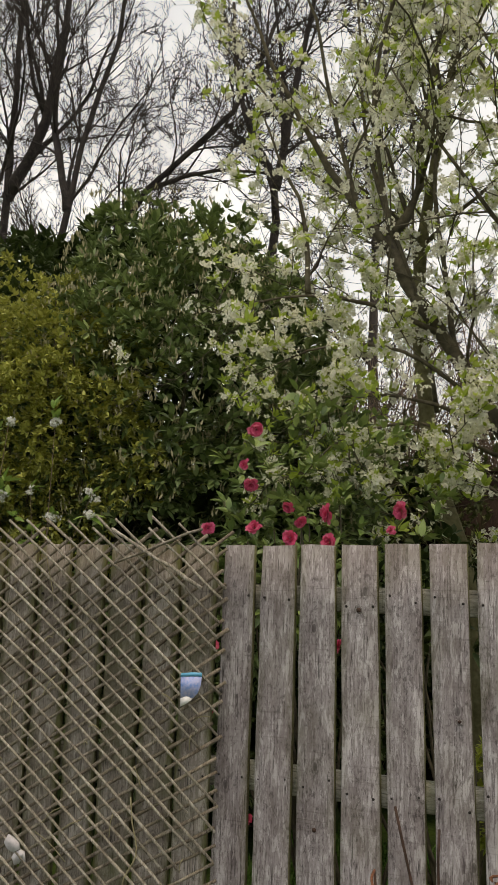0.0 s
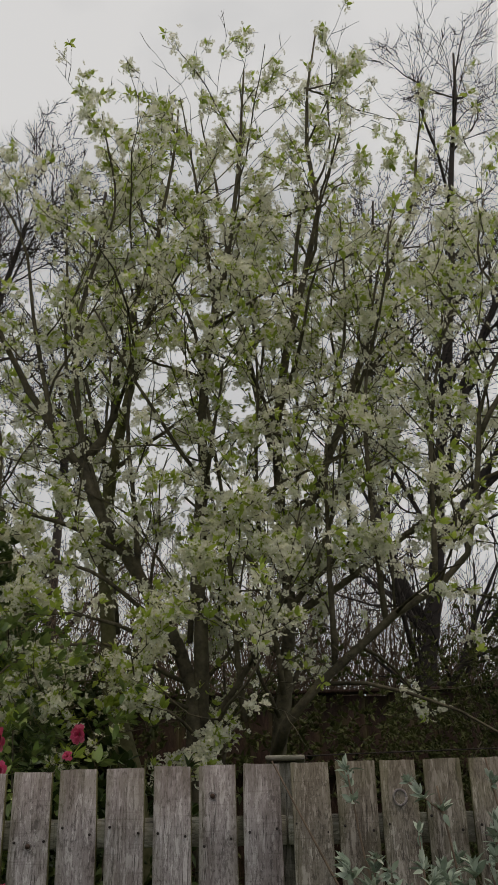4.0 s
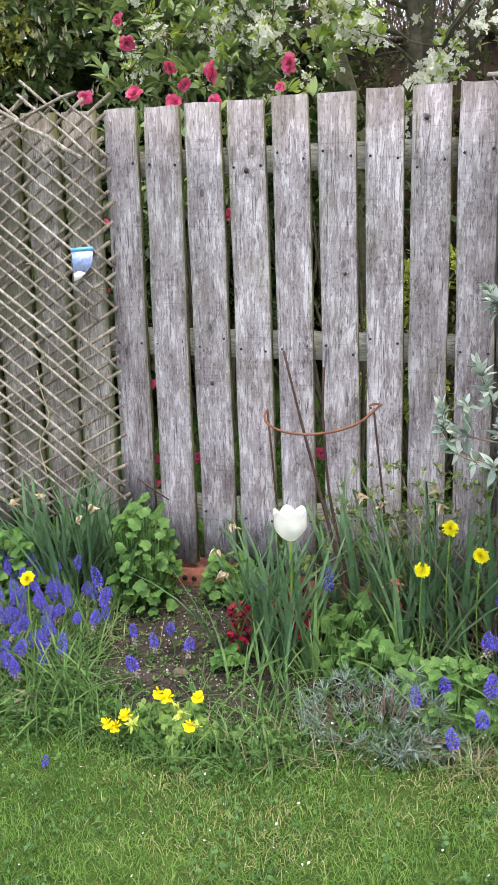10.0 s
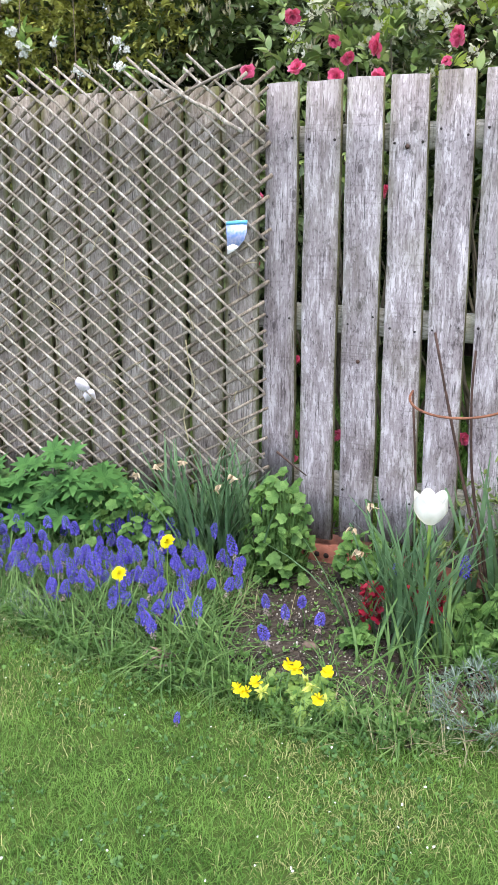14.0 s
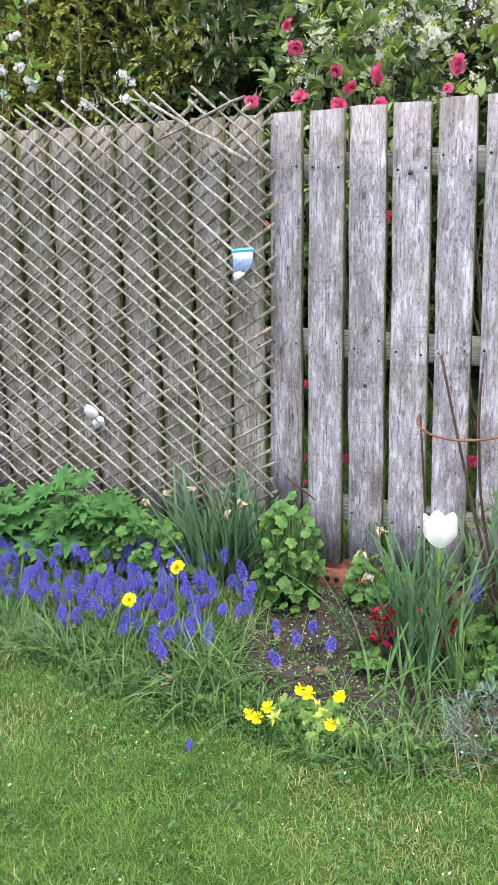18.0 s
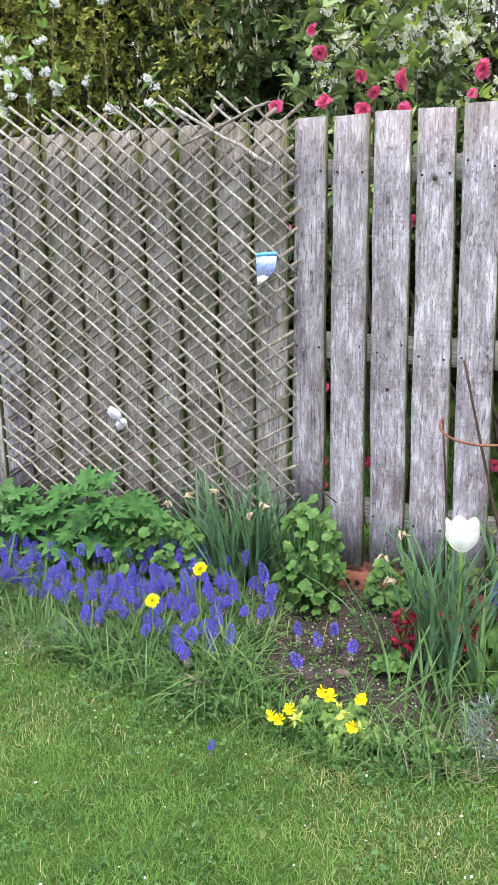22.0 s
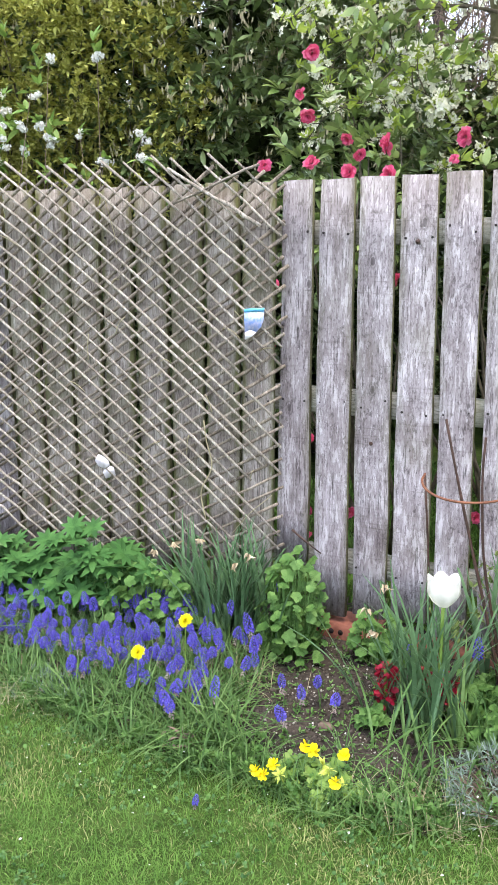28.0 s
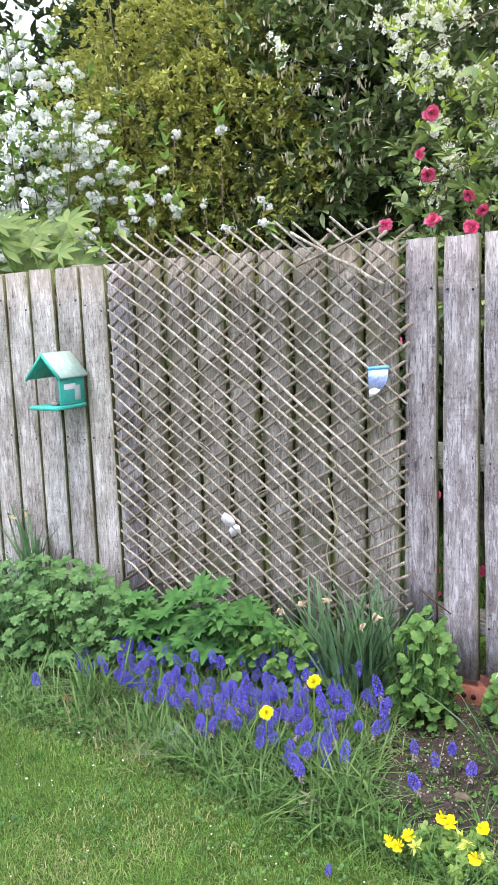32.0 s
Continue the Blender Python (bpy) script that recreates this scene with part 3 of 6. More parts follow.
for k, (x0, x1, a0, a1, top) in BOARDS.items():
    plank = part("board", board(k, x0, x1, a0, a1, top), M_PLANKB if -9 < k < 0 else (M_PLANKC if k > 8 else (M_PLANKD if k < -9 else M_PLANK)), fence if k >= 0 else side_fence, flat=True)
    boards[k] = plank
    me = plank.data
    me.materials.append(M_EDGE)
    for f in me.polygons:
        if abs(f.normal.x) > 0.75:
            f.material_index = 1
    rnd = np.random.default_rng(300 + k)
    for z0, z1 in RAILS:
        for s in (0.14, 0.86):
            zc = 0.5 * (z0 + z1) + rnd.normal(0, 0.013)
            if k == 0 and zc < 0.3:
                continue
            f = (top - zc) / (top - 0.26)
            l, r = x0 + (a0 - x0) * f, x1 + (a1 - x1) * f
            nail = new("nail", nail_mesh)
            nail.parent = plank
            nail.location = (l + (r - l) * (s + rnd.normal(0, 0.02)), -0.02, zc)
ring = [tube([(1.307 + 0.0155 * math.cos(a), -0.0015, 1.283 + 0.018 * math.sin(a)) for a in np.linspace(0, 2 * math.pi, 17)], 0.0034, 6)]
part("knot", ring, M_PLANK, boards[11], "raised ring knot")
part("knot_core", tube([(1.307, 0.003, 1.283), (1.307, -0.0016, 1.283)], 0.0125, 10), M_NAIL, boards[11], "dark knot core")
part("split", chunk([(0.281, -0.0016, 1.300), (0.2795, -0.0016, 1.33), (0.279, -0.0016, 1.3605), (0.2835, -0.0016, 1.3605), (0.2825, -0.0016, 1.33)] + [(0.281, 0.012, 1.300), (0.2795, 0.012, 1.33), (0.279, 0.012, 1.3605), (0.2835, 0.012, 1.3605), (0.2825, 0.012, 1.33)], [(0, 4, 3, 2, 1), (5, 6, 7, 8, 9), (0, 1, 6, 5), (1, 2, 7, 6), (2, 3, 8, 7), (3, 4, 9, 8), (4, 0, 5, 9)]), M_NAIL, boards[2], "dark split in the board's end", flat=True)
def knot(bd, x, z, w, h, core, label):
    """A knot: raised grain rings round a dark core."""
    for s in (1.0, 0.62):
        part("knot", tube([(x + s * w * math.cos(a), 0.0006, z + s * h * math.sin(a) * (1 + 0.25 * math.sin(2 * a + 40 * x))) for a in np.linspace(0, 2 * math.pi, 19)], 0.0009, 5), bd.data.materials[0], bd, label)
    part("knot_core", tube([(x, 0.004, z), (x, -0.0014, z)], core, 9), M_CANE, bd, "dark knot core")


knot(boards[2], 0.292, 0.915, 0.016, 0.021, 0.005, "ringed knot")
knot(boards[2], 0.281, 0.63, 0.013, 0.017, 0.006, "brown knot")
knot(boards[3], 0.395, 1.19, 0.011, 0.012, 0.006, "round knot")
knot(boards[5], 0.655, 0.93, 0.011, 0.009, 0.004, "small knot")
knot(boards[7], 0.85, 1.295, 0.010, 0.010, 0.006, "dark knot")
knot(boards[4], 0.535, 0.895, 0.010, 0.012, 0.004, "small knot")
part("hole", tube([(0.134, 0.004, 0.516), (0.134, -0.0012, 0.516)], 0.006, 9), M_NAIL, boards[1], "dark knot hole")
part("split", chunk([(0.180, -0.0012, 0.705), (0.1835, -0.0012, 0.704), (0.190, -0.0012, 0.665), (0.1935, -0.0012, 0.640), (0.1905, -0.0012, 0.645), (0.186, -0.0012, 0.668), (0.180, 0.006, 0.705), (0.1835, 0.006, 0.704), (0.190, 0.006, 0.665), (0.1935, 0.006, 0.640), (0.1905, 0.006, 0.645), (0.186, 0.006, 0.668)], [(0, 5, 4, 3, 2, 1), (6, 7, 8, 9, 10, 11), (0, 1, 7, 6), (1, 2, 8, 7), (2, 3, 9, 8), (3, 4, 10, 9), (4, 5, 11, 10), (5, 0, 6, 11)]), M_NAIL, boards[1], "dark crack", flat=True)
RAIL_Y = (0.0235, 0.062)
for z0, z1 in RAILS:
    for xa, xb in ((-1.93, -0.016), (-0.008, 1.03), (1.033, 2.4)):
        part("rail", box(xa, xb, *RAIL_Y, z0, z1, 0.004), M_RAIL, fence if xa > -1 else side_fence, "greenish grey sawn rail", flat=True)
for xp in (-1.26, 1.03, 2.33):
    part("post", box(xp - 0.032, xp + 0.032, 0.064, 0.134, -0.05, 1.36 if xp < 0 else 1.375, 0.004), M_POST, fence if xp > 0 else side_fence, "square timber post", flat=True)
swing(side_fence)
part("post_cap", box(1.03 - 0.05, 1.03 + 0.05, 0.03, 0.15, 1.377, 1.389, 0.003), M_RAIL, fence, "thin flat post cap", flat=True)

# ---- trellis of split slats ----
trellis = thing("trellis", (-0.5, -0.02, 0.25), "weathered diagonal wooden slat trellis leaning on the fence", "trellis")
rnd = np.random.default_rng(21)


def slat(pts, w=0.0045):
    """A split lath along points, a little crooked and uneven."""
    pts = smooth(pts, 7)
    pts[1:-1] += rnd.normal(0, 0.0022, (5, 3)) * (1, 0.6, 1)
    return tube(pts, rnd.uniform(0.82, 1.15, 7) * w, 6)


def front_lath(c, y, w, top):
    """A lath that falls to the right, steeper towards the post; c is its height at the far edge."""
    fall = 1 + rnd.normal(0, 0.012)
    z = lambda x: c - fall * (0.68 * (x + 1.05) + 0.095 * (x + 1.05) ** 2)
    xs = np.linspace(-1.055 + rnd.normal(0, 0.006), 0.002 + rnd.normal(0, 0.006), 60)
    short = 0.6 if z(-0.05) < 0.86 else 0.25
    if rnd.random() < short:
        xs = xs[xs < -rnd.uniform(0.01, 0.13)]
    low = 0.20 + rnd.normal(0, 0.02)
    zs = z(xs)
    m = (zs < top) & (zs > low)
    pick = np.linspace(0, m.sum() - 1, 6).astype(int)
    return [(x, y, h) for x, h in zip(xs[m][pick], zs[m][pick])] if m.sum() > 7 else None


def back_lath(c, y, w, top):
    """A lath that rises to the right, flatter near the ground; c is its height at the post."""
    rise = (0.45 + 0.26 * min(max(c / 1.36, 0), 1.15)) * (1 + rnd.normal(0, 0.012))
    xs = np.linspace(-1.05 + rnd.normal(0, 0.006), 0.006 + rnd.normal(0, 0.008), 60)
    zs = c + rise * xs
    m = (zs < top) & (zs > 0.20 + rnd.normal(0, 0.02))
    pick = np.linspace(0, m.sum() - 1, 6).astype(int)
    return [(x, y, h) for x, h in zip(xs[m][pick], zs[m][pick])] if m.sum() > 7 else None


for i in range(43):
    pts = front_lath(0.27 + 0.0485 * i + rnd.normal(0, 0.004), -0.036, 0.0047, 1.405 + 0.03 * rnd.random() + (0.012 if i % 3 else 0))
    if pts:
        part("slat", slat(pts, 0.0042), M_SLAT, trellis, flat=True)
# back layer uses the darker slat copy, its shade carried by the colour
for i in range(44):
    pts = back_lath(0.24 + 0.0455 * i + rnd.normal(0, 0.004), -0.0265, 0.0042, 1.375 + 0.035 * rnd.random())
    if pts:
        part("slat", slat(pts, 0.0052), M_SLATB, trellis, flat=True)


def straight(ax, az, bx, bz, y):
    return [(ax + (bx - ax) * u, y, az + (bz - az) * u) for u in (0, 0.3, 0.7, 1)]


part("slat", slat(straight(-0.345, 1.40, -0.055, 1.235, -0.045), 0.006), M_SLAT, trellis, "loose pale slat", flat=True)
swing(trellis)
part("slat", slat(straight(-0.33, 1.30, -0.06, 1.40, -0.045), 0.004), M_SLAT, trellis, "loose slat", flat=True)

# ---- woody plants ----
def turned(d, angle, r):
    """d bent by angle towards a random side."""
    side = unit(np.cross(d, r.normal(size=3)))
    return unit(d * math.cos(angle) + side * math.sin(angle))


def grow(out, tips, p, d, length, rad, level, cfg, r):
    """A branch with its children. out: tubes; tips: (place, direction, level) along the fine wood."""
    n = 5 if level < cfg["depth"] else 4
    pts, dirs = [np.array(p, float)], []
    for i in range(n):
        d = unit(d + r.normal(0, cfg["wander"], 3) + np.array([0, 0, cfg["rise"]]))
        dirs.append(d)
        pts.append(pts[-1] + d * length / n)
    end = rad * (0.35 if level < cfg["depth"] else 0.5)
    out.append(tube(pts, np.linspace(rad, end, n + 1), 6 if rad > 0.03 else (4 if rad > 0.008 else 3)))
    if level >= cfg["tip_level"]:
        for i in range(1, n + 1):
            tips.append((pts[i], dirs[i - 1], level))
    if level >= cfg["depth"]:
        return
    kids = cfg["kids"][level]
    for j in range(kids):
        u = cfg["from"] + (1 - cfg["from"]) * (j + r.random()) / kids
        i = min(int(u * n), n - 1)
        base = pts[i] + (pts[i + 1] - pts[i]) * (u * n - i)
        grow(out, tips, base, turned(dirs[i], r.normal(cfg["angle"], 0.18), r), length * cfg["ratio"] * r.uniform(0.6, 1.15) * (1.15 - 0.5 * u), max(rad * (1 - 0.65 * u) * 0.5, cfg["thin"]), level + 1, cfg, r)


def limb(out, tips, points, r0, r1, cfg, r, kids, first=0.25, level=1, length=1.0, tree=None, mat=None):
    """A given limb, a part of its own, with branches grown from it."""
    pts = smooth(points, 14)
    pts[1:-1] += r.normal(0, 0.18 * r0, (12, 3))
    part("trunk" if points[0][2] == 0 else "limb", tube(pts, np.linspace(r0, r1, len(pts)) * (1 + 0.06 * np.sin(np.arange(14) * 1.9)), 9), mat, tree)
    for j in range(kids):
        u = first + (1 - first) * (j + r.random()) / kids
        i = min(int(u * 13), 12)
        d = unit(pts[i + 1] - pts[i])
        grow(out, tips, pts[i], turned(d, r.normal(cfg["angle"], 0.2), r), length * r.uniform(0.6, 1.2) * (1.1 - 0.4 * u), max(r0 * (1 - 0.75 * u) * 0.5, cfg["thin"]), level, cfg, r)


# blossom: five cupped petals
def flower_of(petals=5, lift=0.45, wide=0.75):
    vs, fs = [], []
    for k in range(petals):
        a = 2 * math.pi * k / petals
        c, s = math.cos(a), math.sin(a)
        for px, py, pz in ((0, 0.05, 0), (-wide * 0.5, 0.6, 0.3 * lift), (0, 1.0, lift), (wide * 0.5, 0.6, 0.3 * lift)):
            vs.append((px * c - py * s, pz, px * s + py * c))
        fs.append((4 * k, 4 * k + 1, 4 * k + 2, 4 * k + 3))
    return chunk(vs, fs)


BLOOM = flower_of()
LEAF_S = leaf(0.45, 3, 0.15, 0.15)
LEAF_M = leaf(0.42, 4, 0.15, 0.2)
LEAF_L = leaf(0.36, 4, 0.10, 0.3)
LEAF_O = leaf(0.40, 5, 0.10, 0.18, 0.9)


def sphere_dirs(n, r):
    return unit(r.normal(size=(n, 3)))


def rosettes(tmpl, place, out, per, size, r, spread=0.9, up=0.35, roll=0.5):
    """Sprays of leaves round each place."""
    n = len(place)
    p = np.repeat(place, per, 0)
    d = np.repeat(out, per, 0) + np.array([0, 0, up]) + r.normal(0, spread, (n * per, 3))
    d = unit(d)
    s = np.repeat(r.uniform(0.75, 1.2, n), per) * r.uniform(0.7, 1.1, n * per) * size
    return scatter(tmpl, p + d * s[:, None] * 0.1, aim(d, spread=roll), s)


plum = thing("plum_tree", (0.85, 1.15, 0), "plum tree covered in white blossom and fresh green leaves", "tree")
r = np.random.default_rng(5)
cfg = dict(depth=3, kids=[0, 4, 2, 0], angle=0.8, ratio=0.58, wander=0.13, rise=0.03, thin=0.0022, tip_level=1, **{"from": 0.15})
wood, tips = [], []
PLUM_LIMBS = [
    ([(0.75, 1.15, 0), (0.72, 1.15, 0.8), (0.67, 1.1, 1.47), (0.63, 1.1, 1.82), (0.51, 1.08, 2.04), (0.39, 1.05, 2.26), (0.22, 1.0, 2.54), (0.18, 1.0, 2.66)], 0.048, 0.030, 9, 0.40),
    ([(0.18, 1.0, 2.64), (0.27, 1.1, 2.83), (0.29, 1.1, 3.05), (0.37, 1.1, 3.47), (0.48, 1.15, 4.1), (0.55, 1.1, 4.7)], 0.028, 0.006, 11, 0.1),
    ([(0.22, 1.0, 2.56), (-0.01, 0.95, 2.91), (-0.2, 0.9, 3.27), (-0.34, 0.9, 3.59), (-0.5, 0.9, 4.0)], 0.024, 0.005, 10, 0.1),
    ([(0.68, 1.12, 1.5), (0.68, 1.1, 1.9), (0.67, 1.1, 2.2), (0.64, 1.1, 2.3), (0.69, 1.1, 2.45), (0.69, 1.1, 2.75), (0.70, 1.1, 3.2), (0.8, 1.1, 3.69), (0.87, 1.1, 4.31), (0.9, 1.1, 4.95)], 0.04, 0.006, 16, 0.25),
    ([(0.93, 1.2, 0), (0.94, 1.2, 0.9), (0.95, 1.2, 1.47), (1.04, 1.2, 1.84), (1.01, 1.2, 2.38), (1.03, 1.2, 3.05), (1.14, 1.2, 3.6), (1.27, 1.2, 4.07), (1.22, 1.2, 4.56), (1.3, 1.2, 5.3)], 0.052, 0.006, 19, 0.33),
    ([(1.0, 1.35, 2.75), (0.89, 1.5, 3.23), (0.84, 1.5, 3.56), (0.74, 1.5, 4.3), (0.61, 1.5, 5.1)], 0.025, 0.005, 11, 0.1),
    ([(0.95, 1.15, 1.45), (1.02, 1.0, 1.6), (1.28, 1.0, 1.83), (1.5, 1.0, 2.01), (1.71, 1.0, 2.13), (1.78, 1.0, 2.35), (1.87, 1.0, 2.83), (2.02, 1.0, 3.15), (2.25, 1.0, 3.45)], 0.026, 0.006, 17, 0.2),
    ([(1.03, 1.2, 2.0), (1.46, 1.3, 2.31), (1.82, 1.3, 2.58), (2.19, 1.3, 2.72), (2.46, 1.3, 2.74)], 0.022, 0.005, 10, 0.3),
    ([(1.05, 1.2, 2.3), (1.3, 1.25, 2.9), (1.5, 1.3, 3.5), (1.75, 1.3, 4.2), (1.85, 1.3, 4.9)], 0.028, 0.005, 13, 0.15),
    ([(0.45, 1.5, 0), (0.43, 1.5, 0.8), (0.41, 1.5, 1.24), (0.285, 1.5, 1.58), (0.245, 1.5, 1.92), (0.2, 1.5, 2.2), (0.17, 1.5, 2.42), (0.2, 1.5, 2.9), (0.3, 1.5, 3.43), (0.37, 1.5, 3.9), (0.4, 1.5, 4.6)], 0.078, 0.008, 11, 0.6),
    ([(0.6, 1.08, 1.85), (0.35, 0.9, 1.95), (0.1, 0.75, 1.95), (-0.1, 0.65, 1.85)], 0.013, 0.003, 5, 0.4),
    ([(0.64, 1.05, 1.65), (0.45, 0.85, 1.68), (0.3, 0.72, 1.62), (0.2, 0.65, 1.56)], 0.011, 0.003, 4, 0.4),
    ([(0.4, 1.05, 2.24), (0.15, 0.9, 2.35), (-0.1, 0.85, 2.4), (-0.35, 0.8, 2.38)], 0.016, 0.004, 8, 0.3),
    ([(0.55, 1.05, 1.95), (0.25, 0.85, 2.15), (0.0, 0.75, 2.15), (-0.25, 0.7, 2.05)], 0.013, 0.003, 8, 0.3),
    ([(0.62, 1.08, 1.75), (0.3, 0.8, 1.85), (0.05, 0.7, 1.75), (-0.05, 0.62, 1.6)], 0.011, 0.003, 6, 0.35),
    ([(0.72, 1.1, 1.5), (0.62, 0.85, 1.6), (0.52, 0.7, 1.68), (0.5, 0.62, 1.8)], 0.010, 0.003, 6, 0.2),
    ([(0.98, 1.15, 1.62), (0.9, 0.9, 1.8), (0.86, 0.8, 1.98), (0.9, 0.75, 2.2)], 0.011, 0.003, 7, 0.2),
    ([(0.70, 1.1, 1.55), (0.85, 1.0, 1.75), (1.0, 0.95, 2.0), (1.1, 0.95, 2.4)], 0.018, 0.004, 6, 0.3)]
for k, (pts, r0, r1, kids, first) in enumerate(PLUM_LIMBS):
    limb(wood, tips, pts, r0 * 0.78, r1 * 0.8, cfg, r, kids, first, 1, 0.78 if k not in (10, 11, 13, 14, 15, 16) else 0.35, plum, M_MOSS if k == 9 else M_BARK)
WHIPS = [(0.64, 1.10, 1.9, 0.05, 0.05, 1.9), (0.45, 1.05, 2.1, -0.06, 0.1, 2.0), (0.30, 1.0, 2.4, -0.2, 0.15, 1.9), (0.69, 1.1, 2.5, -0.12, 0.2, 2.2), (1.02, 1.2, 1.9, 0.1, 0.2, 2.4), (1.0, 1.15, 1.7, -0.1, -0.1, 2.0), (1.2, 1.0, 1.78, 0.06, 0.1, 2.3), (1.4, 1.0, 1.94, 0.1, 0.1, 2.1), (1.6, 1.0, 2.07, 0.15, 0.1, 1.8), (1.3, 1.25, 2.2, 0.0, 0.2, 2.0), (1.7, 1.3, 2.5, 0.15, 0.1, 1.6), (0.85, 1.1, 1.6, 0.0, -0.1, 2.2), (0.2, 1.8, 2.1, -0.15, 0.0, 2.2), (0.2, 1.0, 2.6, 0.0, -0.1, 1.9), (1.85, 1.0, 2.7, 0.25, 0.1, 1.3), (0.1, 0.9, 2.7, -0.3, 0.0, 1.5), (2.1, 1.3, 2.7, 0.2, 0.1, 1.1), (-0.1, 0.85, 2.4, -0.15, 0.0, 0.9), (1.1, 1.2, 3.4, 0.2, 0.1, 1.6), (0.75, 1.1, 3.4, -0.1, 0.1, 1.5)]
for x, y, z, dx, dy, ln in WHIPS:
    c = r.normal(0, 0.08, 3)
    limb(wood, tips, [(x, y, z), (x + dx * ln * 0.4 + c[0], y + dy * 0.4, z + ln * 0.4), (x + dx * ln * 0.7 + c[1], y + dy * 0.8, z + ln * 0.7), (x + dx * ln + c[2], y + dy, z + ln)], 0.012, 0.003, cfg, r, int(5.5 * ln), 0.08, 1, 0.6, plum, M_BARK)
part("twigs", wood, M_BARK, plum, "fine dark twigs", "stuff")
tp, td = np.array([a for a, b, c in tips]), np.array([b for a, b, c in tips])
keep = (tp[:, 2] > 1.38) & (r.random(len(tp)) < np.where(tp[:, 2] < 2.45, 0.36, 0.17))
px_, pz_ = tp[:, 0], tp[:, 2]
keep &= r.random(len(tp)) < np.where((px_ > 0.8) & (pz_ < 2.1), 0.42, np.where((px_ < -0.38) & (pz_ < 2.45), 0.12, np.where((px_ < 0.4) & (pz_ < 1.95), 0.42, np.where((px_ < 0.2) & (pz_ < 2.6), 0.8, 1.0))))
tp, td = tp[keep], td[keep]
lp, lout = tp[r.random(len(tp)) < 0.75], sphere_dirs(1, r)
tp = tp[r.random(len(tp)) < np.where((tp[:, 2] < 2.15) & (tp[:, 0] < 0.5), 0.45, 0.85)]
tp = np.repeat(tp, 11, 0) + r.normal(0, 0.02, (len(tp) * 11, 3))
part("blossom", scatter(BLOOM, tp, aim(sphere_dirs(len(tp), r), spread=2), r.uniform(0.0115, 0.017, len(tp))), M_BLOSSOM, plum, "clusters of white blossom", "stuff")
part("leaves", rosettes(LEAF_S, lp, np.tile(lout * 0.2, (len(lp), 1)), 6, 0.042, r, 0.6, 0.5, 1.0), M_PLUMLEAF, plum, "fresh yellow-green leaves", "stuff")


def bare_tree(base, limbs, label, seed, kids=(0, 7, 6, 5, 0), length=3.0, thin=0.0055):
    r = np.random.default_rng(seed)
    cfg = dict(depth=4, kids=list(kids), angle=0.6, ratio=0.58, wander=0.15, rise=0.05, thin=thin, tip_level=9, **{"from": 0.12})
    tree = thing("bare_tree", base, label, "tree", "bare trees behind the garden")
    out = []
    for pts, r0, r1, n in limbs:
        r0 *= 0.8
        limb(out, [], pts, r0, r1, cfg, r, n, 0.12, 1, length, tree, M_BARE)
    part("twigs", out, M_BARE, tree, kind="stuff")
    return tree


bare_tree((-9.2, 9, 0), [([(-9.2, 9, 0), (-9.15, 9, 5), (-9.09, 9, 8.4), (-9.08, 9, 10.2), (-9.1, 9, 13)], 0.15, 0.035, 18), ([(-9.1, 9, 8.0), (-8.57, 9, 8.9), (-8.1, 9, 11), (-7.9, 9, 13)], 0.14, 0.03, 11), ([(-9.1, 9, 7.0), (-9.8, 9, 9), (-10.3, 9, 11.5)], 0.12, 0.03, 8)], "tall leafless tree with a thick dark trunk", 31, length=3.0)
bare_tree((-7.1, 8, 0), [([(-7.1, 8, 0), (-7.1, 8, 5), (-7.0, 8, 6.8), (-6.78, 8, 7.66), (-6.72, 8, 8.3), (-6.28, 8, 9.5), (-6.0, 8, 11.5)], 0.115, 0.025, 18), ([(-6.95, 8, 7.0), (-7.3, 8, 8.5), (-7.2, 8, 10.5)], 0.09, 0.02, 9)], "leafless tree with forked dark limbs", 32, length=2.7)
bare_tree((-5.9, 8, 0), [([(-5.9, 8, 0), (-6.0, 8, 5.5), (-5.84, 8, 6.8), (-5.14, 8, 7.4), (-4.0, 8, 8.2), (-3.4, 8, 9.5)], 0.12, 0.025, 16), ([(-5.5, 8, 7.1), (-4.6, 8, 7.2), (-3.5, 8, 7.0)], 0.05, 0.015, 7)], "leafless tree with a leaning limb", 33, (0, 8, 7, 5, 0), length=2.6)
bare_tree((-4.4, 10, 0), [([(-4.4, 10, 0), (-4.4, 10, 6), (-4.3, 10, 7.85), (-4.96, 10, 9.3), (-5.2, 10, 11.5)], 0.16, 0.03, 13), ([(-4.3, 10, 7.8), (-4.05, 10, 9.2), (-3.6, 10, 11.5)], 0.1, 0.03, 11), ([(-2.6, 10, 0), (-2.6, 10, 6), (-2.5, 10, 9), (-2.2, 10, 12)], 0.13, 0.03, 13)], "leafless tree with forked crown of fine twigs", 34, (0, 8, 7, 5, 0), length=2.8)
